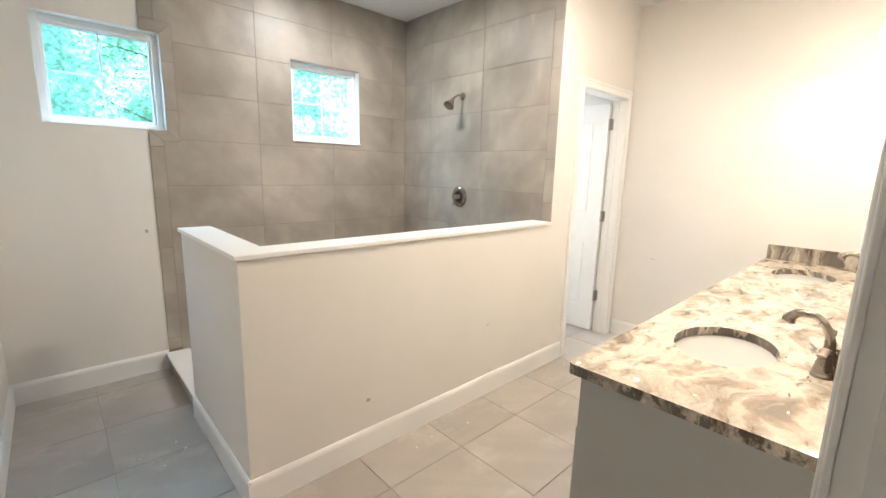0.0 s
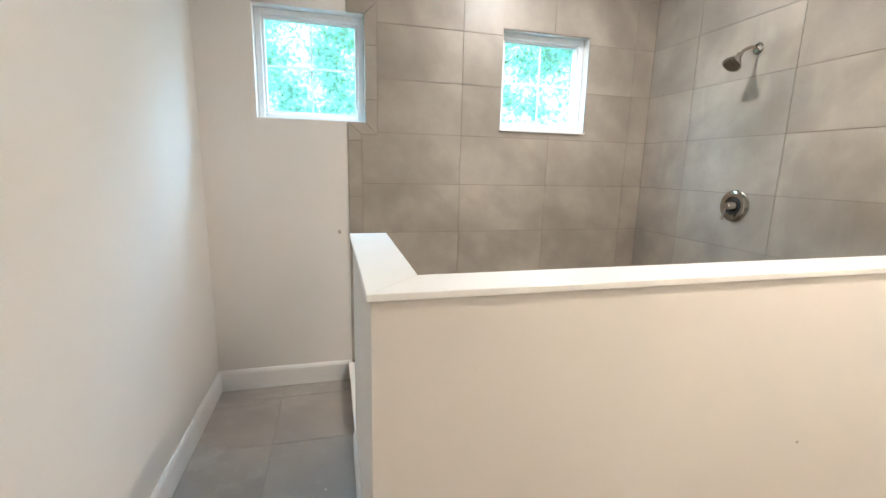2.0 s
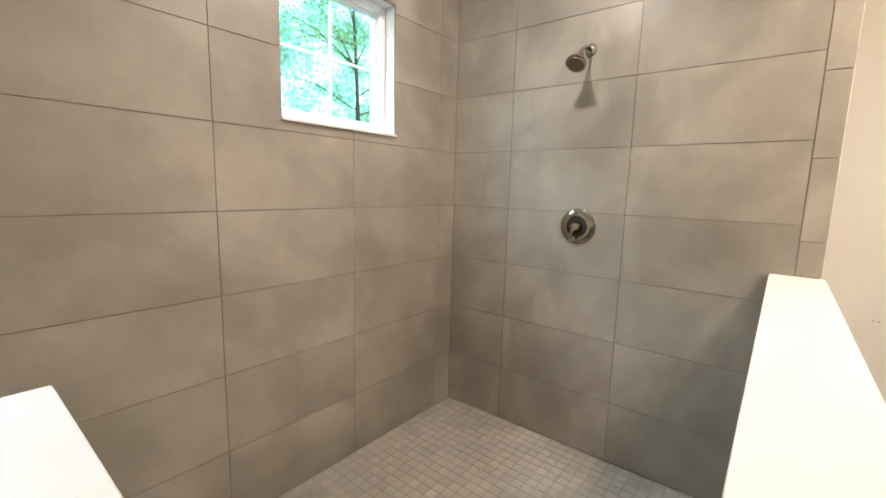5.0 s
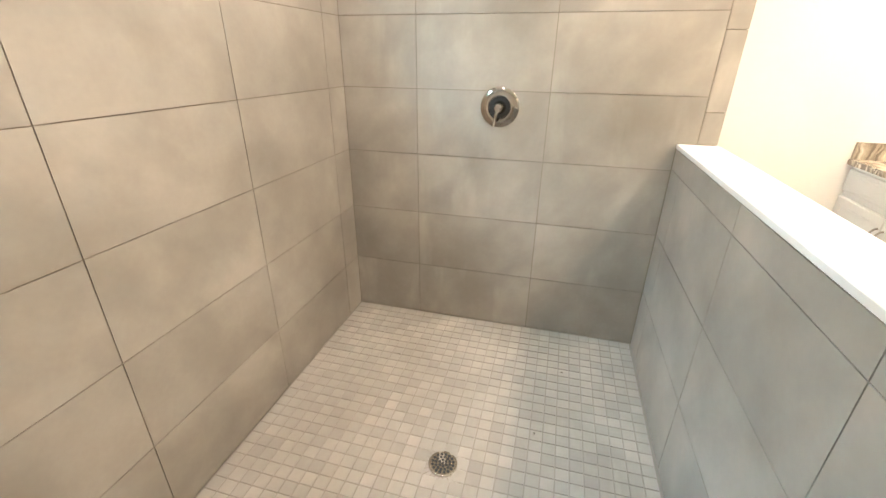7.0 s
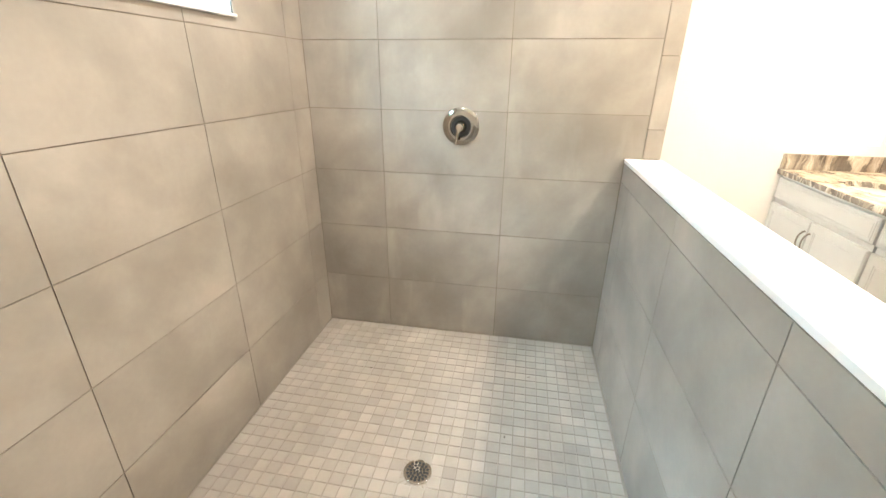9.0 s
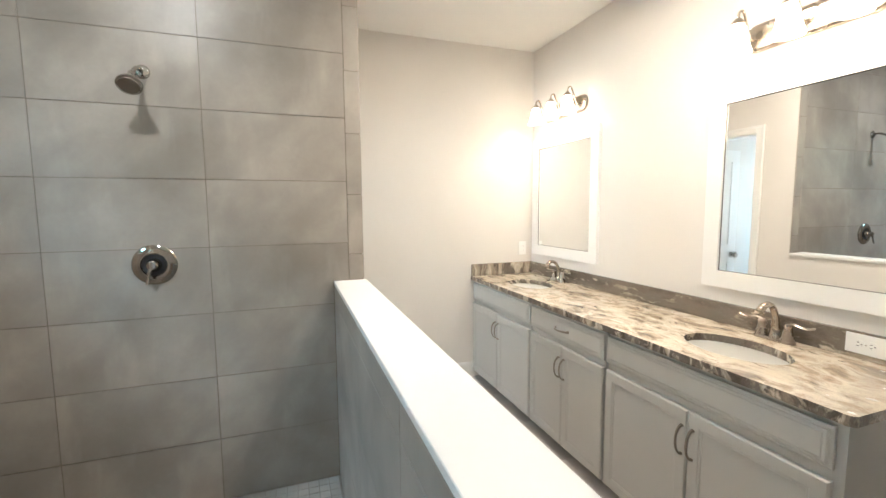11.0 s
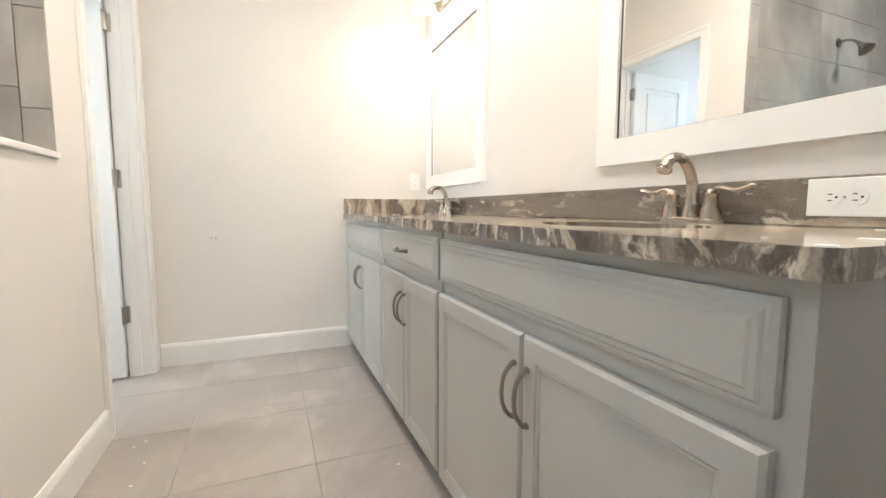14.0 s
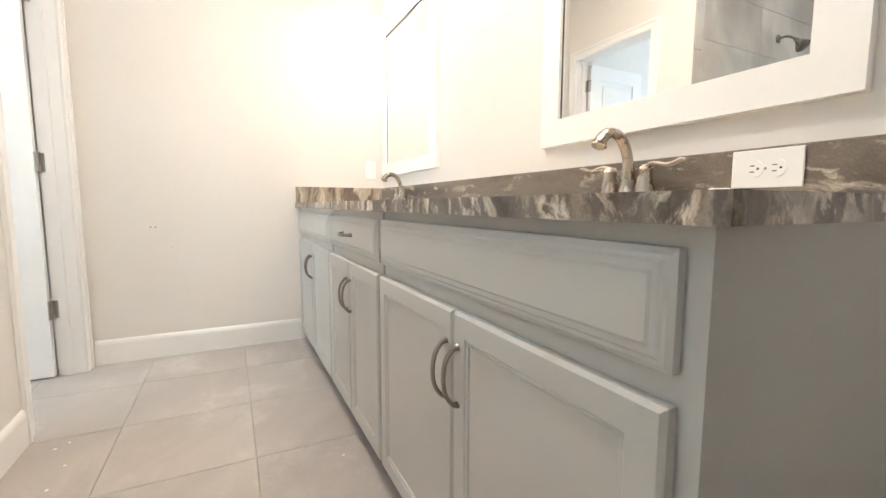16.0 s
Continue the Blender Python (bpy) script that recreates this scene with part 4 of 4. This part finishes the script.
# backdrop sheet that gives off its own light
woods = structure("backdrop_woods", holed([-26 + 4 * i for i in range(14)], [-0.7, 16], lambda u, v: True, lambda u, v, d: (u, 17 + d - 0.012 * (u - 1) ** 2, v), 0.2), WOODS, "glowing backdrop of woods behind the house, sunlight and shade painted in", "backdrop")

# ---- tiles, last ----
G = 0.0016


def tiled(parent, u_lines, v_lines, holes, place, thick, mat, name="tile"):
    """Tiles between the lines, cut round the holes."""
    for a, b in zip(u_lines, u_lines[1:]):
        for c, d in zip(v_lines, v_lines[1:]):
            us = sorted({a + G, b - G, *[u for h in holes for u in h[:2] if a + G < u < b - G]})
            vs = sorted({c + G, d - G, *[v for h in holes for v in h[2:] if c + G < v < d - G]})
            solid = outside(holes)
            if any(solid((us[i] + us[i + 1]) / 2, (vs[j] + vs[j + 1]) / 2) for i in range(len(us) - 1) for j in range(len(vs) - 1)):
                wob = random.uniform(-0.0004, 0.0004)
                part(name, holed(us, vs, solid, lambda u, v, dd: place(u, v, dd + wob if dd == 0 else dd), thick), mat, parent)


ROWS = [PAN + 0.001, 0.361, 0.668, 0.973, 1.279, 1.585, 1.892, 2.198, 2.505, H - 0.001]
# grout beds
tagged(part("grout_north", holed([0.541, W1[1] + 0.001, W2[0], W2[1], XS], [PAN, W2[2], W1[2] - 0.001, W2[3], W1[3] + 0.001, H], outside([W2, (0.4, W1[1] + 0.001, W1[2] - 0.001, W1[3] + 0.001)]),
                                 lambda u, v, d: (u, TY + 0.003 + d, v), 0.0048), GROUT), "grout bed of the shower wall tiles", "grout", kind="structure")
tagged(part("grout_east", box(TX + 0.003, XS - 0.0002, YP + 0.004, TY + 0.0028, PAN, H), GROUT), "grout bed of the shower wall tiles", "grout", kind="structure")
tagged(part("grout_half_wall", box(0.6455, TX + 0.0028, YPI + 0.0002, TPY - 0.003, PAN, 1.0678), GROUT), "grout bed of the half wall tiles", "grout", kind="structure")
tagged(part("grout_half_wall_end", box(0.6432, 0.6520, TPY - 0.0028, 2.668, PAN, 1.0678), GROUT), "grout bed of the half wall tiles", "grout", kind="structure")
# window wall: the field, then the narrow trim that steps round the window
tiled(wall_window, [0.620, 1.238, 1.848, 2.458, TX], ROWS, [W2, (0.4, 0.716, W1[2] - 0.070, W1[3] + 0.072)], lambda u, v, d: (u, TY + d, v), 0.0078, TILE)
lo, hi = W1[2] - 0.070, W1[3] + 0.072
for z0, z1 in ((PAN + 0.08, 0.212), (0.212, 0.535), (0.535, 0.858), (0.858, 1.196), (1.196, 1.531), (hi, 2.43), (2.43, H - 0.001)):
    part("trim_tile", box(0.540, 0.620 - G, TY - 0.0005, TY + 0.0078, z0 + G, z1 - G, 0.001, 1), TILE, wall_window)
def trim_piece(poly):
    bm = cap_bm([(x, z) for x, z in poly], 0.0, 0.0082)
    for v in bm.verts:
        v.co = (v.co.x, TY + 0.0078 - v.co.z, v.co.y)
    part("trim_tile", bm, TILE, wall_window)


A, B = W1[1] + 0.002, 0.716 - G
trim_piece([(0.6215, lo + G), (B - 0.003, lo + G), (A - 0.003, W1[2] - 0.001), (0.5425, W1[2] - 0.001)])
trim_piece([(0.540, 1.531 + G), (0.620 - G, 1.531 + G), (0.620 - G, lo - 0.0005), (0.540, W1[2] - 0.003)])
trim_piece([(A, W1[2]), (B, lo + G), (B, 1.77 - G), (A, 1.77 - G)])
trim_piece([(A, 1.77 + G), (B, 1.77 + G), (B, 2.07 - G), (A, 2.07 - G)])
trim_piece([(A, 2.07 + G), (B, 2.07 + G), (B, hi - G), (A, W1[3])])
trim_piece([(0.540, W1[3] + 0.001), (A - 0.002, W1[3] + 0.001), (B - 0.002, hi - G), (0.540, hi - G)])
# shower-head wall
tiled(wall_shower, [1.838, 2.460, 3.072, TY], ROWS, [(1.5, 1.9155, 0, 1.0895)], lambda u, v, d: (TX + d, u, v), 0.0078, TILE)
for z0, z1 in zip([1.0895, 1.22, 1.52, 1.82, 2.12, 2.42], [1.22, 1.52, 1.82, 2.12, 2.42, H - 0.001]):
    part("trim_tile", box(TX - 0.0005, TX + 0.0078, YP - 0.001, 1.838 - G, z0 + G, z1 - G, 0.001, 1), TILE, wall_shower)
# half wall, inner faces
PROWS = [PAN + 0.001, 0.370, 0.675, 0.980, 1.0675]
tiled(half_wall, [0.654, 1.236, 1.838, 2.448, TX - 0.001], PROWS, [], lambda u, v, d: (u, TPY - d, v), 0.0078, TILE)
tiled(half_wall, [TPY + 0.001, 2.10, 2.668], PROWS, [], lambda u, v, d: (0.655 - d, u, v), 0.0078, TILE)

# bathroom floor tiles, 46 cm, in a straight grid
FP = 0.4555
for r in range(-4, 6):
    for c in range(-3, 7):
        x0, x1 = max(1.029 + FP * c, XL) + 0.0013, min(1.029 + FP * (c + 1), XE) - 0.0013
        y0, y1 = max(1.020 + FP * r, -0.06) + 0.0013, min(1.020 + FP * (r + 1), YW) - 0.0013
        if x1 - x0 < 0.02 or y1 - y0 < 0.02 or (x0 > 0.64 and x1 < TX and y0 > YPI):
            continue
        part("floor_tile", box(x0, x1, y0, y1, -0.0055, random.uniform(-0.0004, 0.0004), 0.0012, 1), FLOORT, floor)
part("floor_tile", box(XL + 0.002, XE - 0.002, -3.19, -0.062, -0.0055, 0.0), FLOORT, floor)

# shower mosaic: 5 cm pieces; the ones round the drain singly, the rest joined
shower_floor = thing("shower_floor", 1.65, 2.67, PAN - 0.004, "beige five-centimetre mosaic tiles on the shower floor", "shower floor", kind="structure")
P = 0.0508
piece = mesh_of("mosaic_tile", box(-P / 2 + 0.0016, P / 2 - 0.0016, -P / 2 + 0.0016, P / 2 - 0.0016, -0.004, 0, 0.0012, 1))
piece.materials.append(MOSAIC)
verts, faces = [], []
nx, ny = int((TX - 0.658) / P) + 1, int((TY - TPY) / P) + 1
near = []
for i in range(nx):
    for j in range(ny):
        cx, cy = TX - 0.002 - P * (i + 0.5), TY - 0.002 - P * (j + 0.5)
        if cy - P / 2 < TPY + 0.001 and cy + P / 2 > TPY + 0.012 and cx - P / 2 > 0.647:
            i0, w = len(verts), (cy + P / 2 - 0.0016 - TPY - 0.002) / (P - 0.0032)
            verts += [(cx + v.co.x, cy + P / 2 - 0.0016 + (v.co.y - P / 2 + 0.0016) * w, PAN + v.co.z) for v in piece.vertices]
            faces += [[i0 + q for q in p.vertices] for p in piece.polygons]
        if cy - P / 2 < TPY + 0.001 or cx - P / 2 < 0.647 or math.hypot(cx - DR[0], cy - DR[1]) < 0.066:
            continue
        near.append((math.hypot(cx - 1.50, cy - 2.64), cx, cy))
near.sort()
for k, (_, cx, cy) in enumerate(near):
    if k < 290:
        ob = new("mosaic_tile", piece)
        ob.parent, ob.matrix_parent_inverse = shower_floor, WHERE[shower_floor].inverted()
        ob.matrix_basis = pose(cx, cy, PAN + random.uniform(-0.0003, 0.0003), random.uniform(-0.3, 0.3), random.uniform(-0.3, 0.3), random.uniform(-0.4, 0.4))
    else:
        i = len(verts)
        verts += [(cx + v.co.x, cy + v.co.y, PAN + v.co.z) for v in piece.vertices]
        faces += [[i + w for w in p.vertices] for p in piece.polygons]
me = bpy.data.meshes.new("mosaic_rest")
me.from_pydata(verts, [], faces)
me.materials.append(MOSAIC)
rest = new("mosaic_rest", me)
rest.parent, rest.matrix_parent_inverse = shower_floor, WHERE[shower_floor].inverted()
tagged(rest, "beige mosaic tiles", kind="stuff")
bm = bmesh.new()
for k in range(24):
    a0, a1 = 2 * math.pi * k / 24 + 0.03, 2 * math.pi * (k + 1) / 24 - 0.03
    q = [(r * math.cos(a), r * math.sin(a)) for r, a in ((0.056, a0), (0.088, a0), (0.088, a1), (0.056, a1))]
    vs = [bm.verts.new((DR[0] + x, DR[1] + y, PAN - 0.0022)) for x, y in q]
    bm.faces.new(vs)
part("mosaic_cut", bm, MOSAIC, shower_floor)

# ---- small traces ----
def fleck(name, x, y, w, d, z, turn, mat, label, group):
    """A flat drop or splinter lying on a surface."""
    bm = bmesh.new()
    low, high = [], []
    for k in range(12):
        a, f = 2 * math.pi * k / 12, random.uniform(0.8, 1.1)
        u, v = w * f * math.cos(a), d * f * math.sin(a)
        p = (x + u * math.cos(turn) - v * math.sin(turn), y + u * math.sin(turn) + v * math.cos(turn))
        low.append(bm.verts.new((*p, z + 0.0003)))
        high.append(bm.verts.new((x + (p[0] - x) * 0.8, y + (p[1] - y) * 0.8, z + 0.0016)))
    for k in range(12):
        bm.faces.new([low[k], low[(k + 1) % 12], high[(k + 1) % 12], high[k]])
    bm.faces.new(low)
    bm.faces.new(high)
    tagged(part(name, bm, mat, soft=True), label, "debris", group=group)


for x, y, w, d, turn in ((1.146, 0.513, 0.016, 0.008, 0.3), (1.116, 0.668, 0.011, 0.007, 0.0), (1.176, 0.379, 0.007, 0.005, 0.8), (1.262, 0.205, 0.008, 0.003, 0.1), (1.21, 0.60, 0.004, 0.003, 0.0)):
    fleck("plaster_drop", x, y, w, d, CT, turn, CHIP, "dried white drop of plaster on the granite", "drops on the counter")
fleck("wood_splinter", 1.370, 0.219, 0.013, 0.0028, CT, 0.25, BARK, "dark splinter of wood on the granite", "")
for x, y in ((2.20, 3.05), (2.28, 2.26), (1.02, 2.30), (1.88, 2.36)):
    fleck("wood_splinter", x, y, 0.008, 0.002, PAN, x * 5, BARK, "dark crumb on the mosaic shower floor", "crumbs in the shower")
for k, (x, y, s) in enumerate(((2.495, 1.598, 0.007), (2.629, 1.592, 0.006), (2.766, 1.655, 0.006), (2.80, 1.623, 0.005), (2.276, 0.75, 0.006), (1.30, 1.62, 0.006), (1.42, 1.64, 0.005), (1.66, 1.60, 0.007),
                                (0.406, 2.383, 0.008), (0.38, 2.47, 0.006), (0.30, 2.30, 0.005), (0.22, 2.43, 0.004))):
    bm = bmesh.new()
    bmesh.ops.create_icosphere(bm, subdivisions=1, radius=s)
    for v in bm.verts:
        v.co = (x + v.co.x * random.uniform(0.6, 1.2), y + v.co.y * random.uniform(0.6, 1.2), 0.0006 + s * 0.25 + v.co.z * 0.25)
    tagged(part("plaster_chip", bm, CHIP), "small white chip of plaster on the floor tile", "debris", group="plaster chips")


def wall_mark(x, y, z, w, h, axis, label):
    """A patch of filler or a small hole, nearly flush with the wall."""
    bm = bmesh.new()
    ring = []
    for k in range(10):
        a, r = 2 * math.pi * k / 10, random.uniform(0.7, 1.1)
        u, v = w * r * math.cos(a), h * r * math.sin(a)
        ring.append(bm.verts.new((x + u, y - 0.0012, z + v) if axis == "y" else (x - 0.0012, y + u, z + v)))
    bm.faces.new(ring)
    tip = bmesh.ops.extrude_face_region(bm, geom=list(bm.faces))
    for v in tip["geom"]:
        if isinstance(v, bmesh.types.BMVert):
            v.co += Vector((0, 0.001, 0)) if axis == "y" else Vector((0.001, 0, 0))
    tagged(part("wall_mark", bm, WALLPLUG), label, "wall mark", group="wall marks")


wall_mark(1.097, YP, 0.284, 0.014, 0.011, "y", "small grey scuff on the painted half wall")
wall_mark(1.985, YP, 0.470, 0.008, 0.006, "y", "small grey scuff on the painted half wall")
wall_mark(0.477, YW, 0.980, 0.011, 0.016, "y", "small grey filler patch on the painted wall")
wall_mark(XE, 1.437, 0.739, 0.006, 0.006, "x", "small screw hole in the painted end wall")
wall_mark(XE, 1.460, 0.740, 0.006, 0.006, "x", "small screw hole in the painted end wall")
wall_mark(XE, 1.367, 0.628, 0.003, 0.003, "x", "small screw hole in the painted end wall")
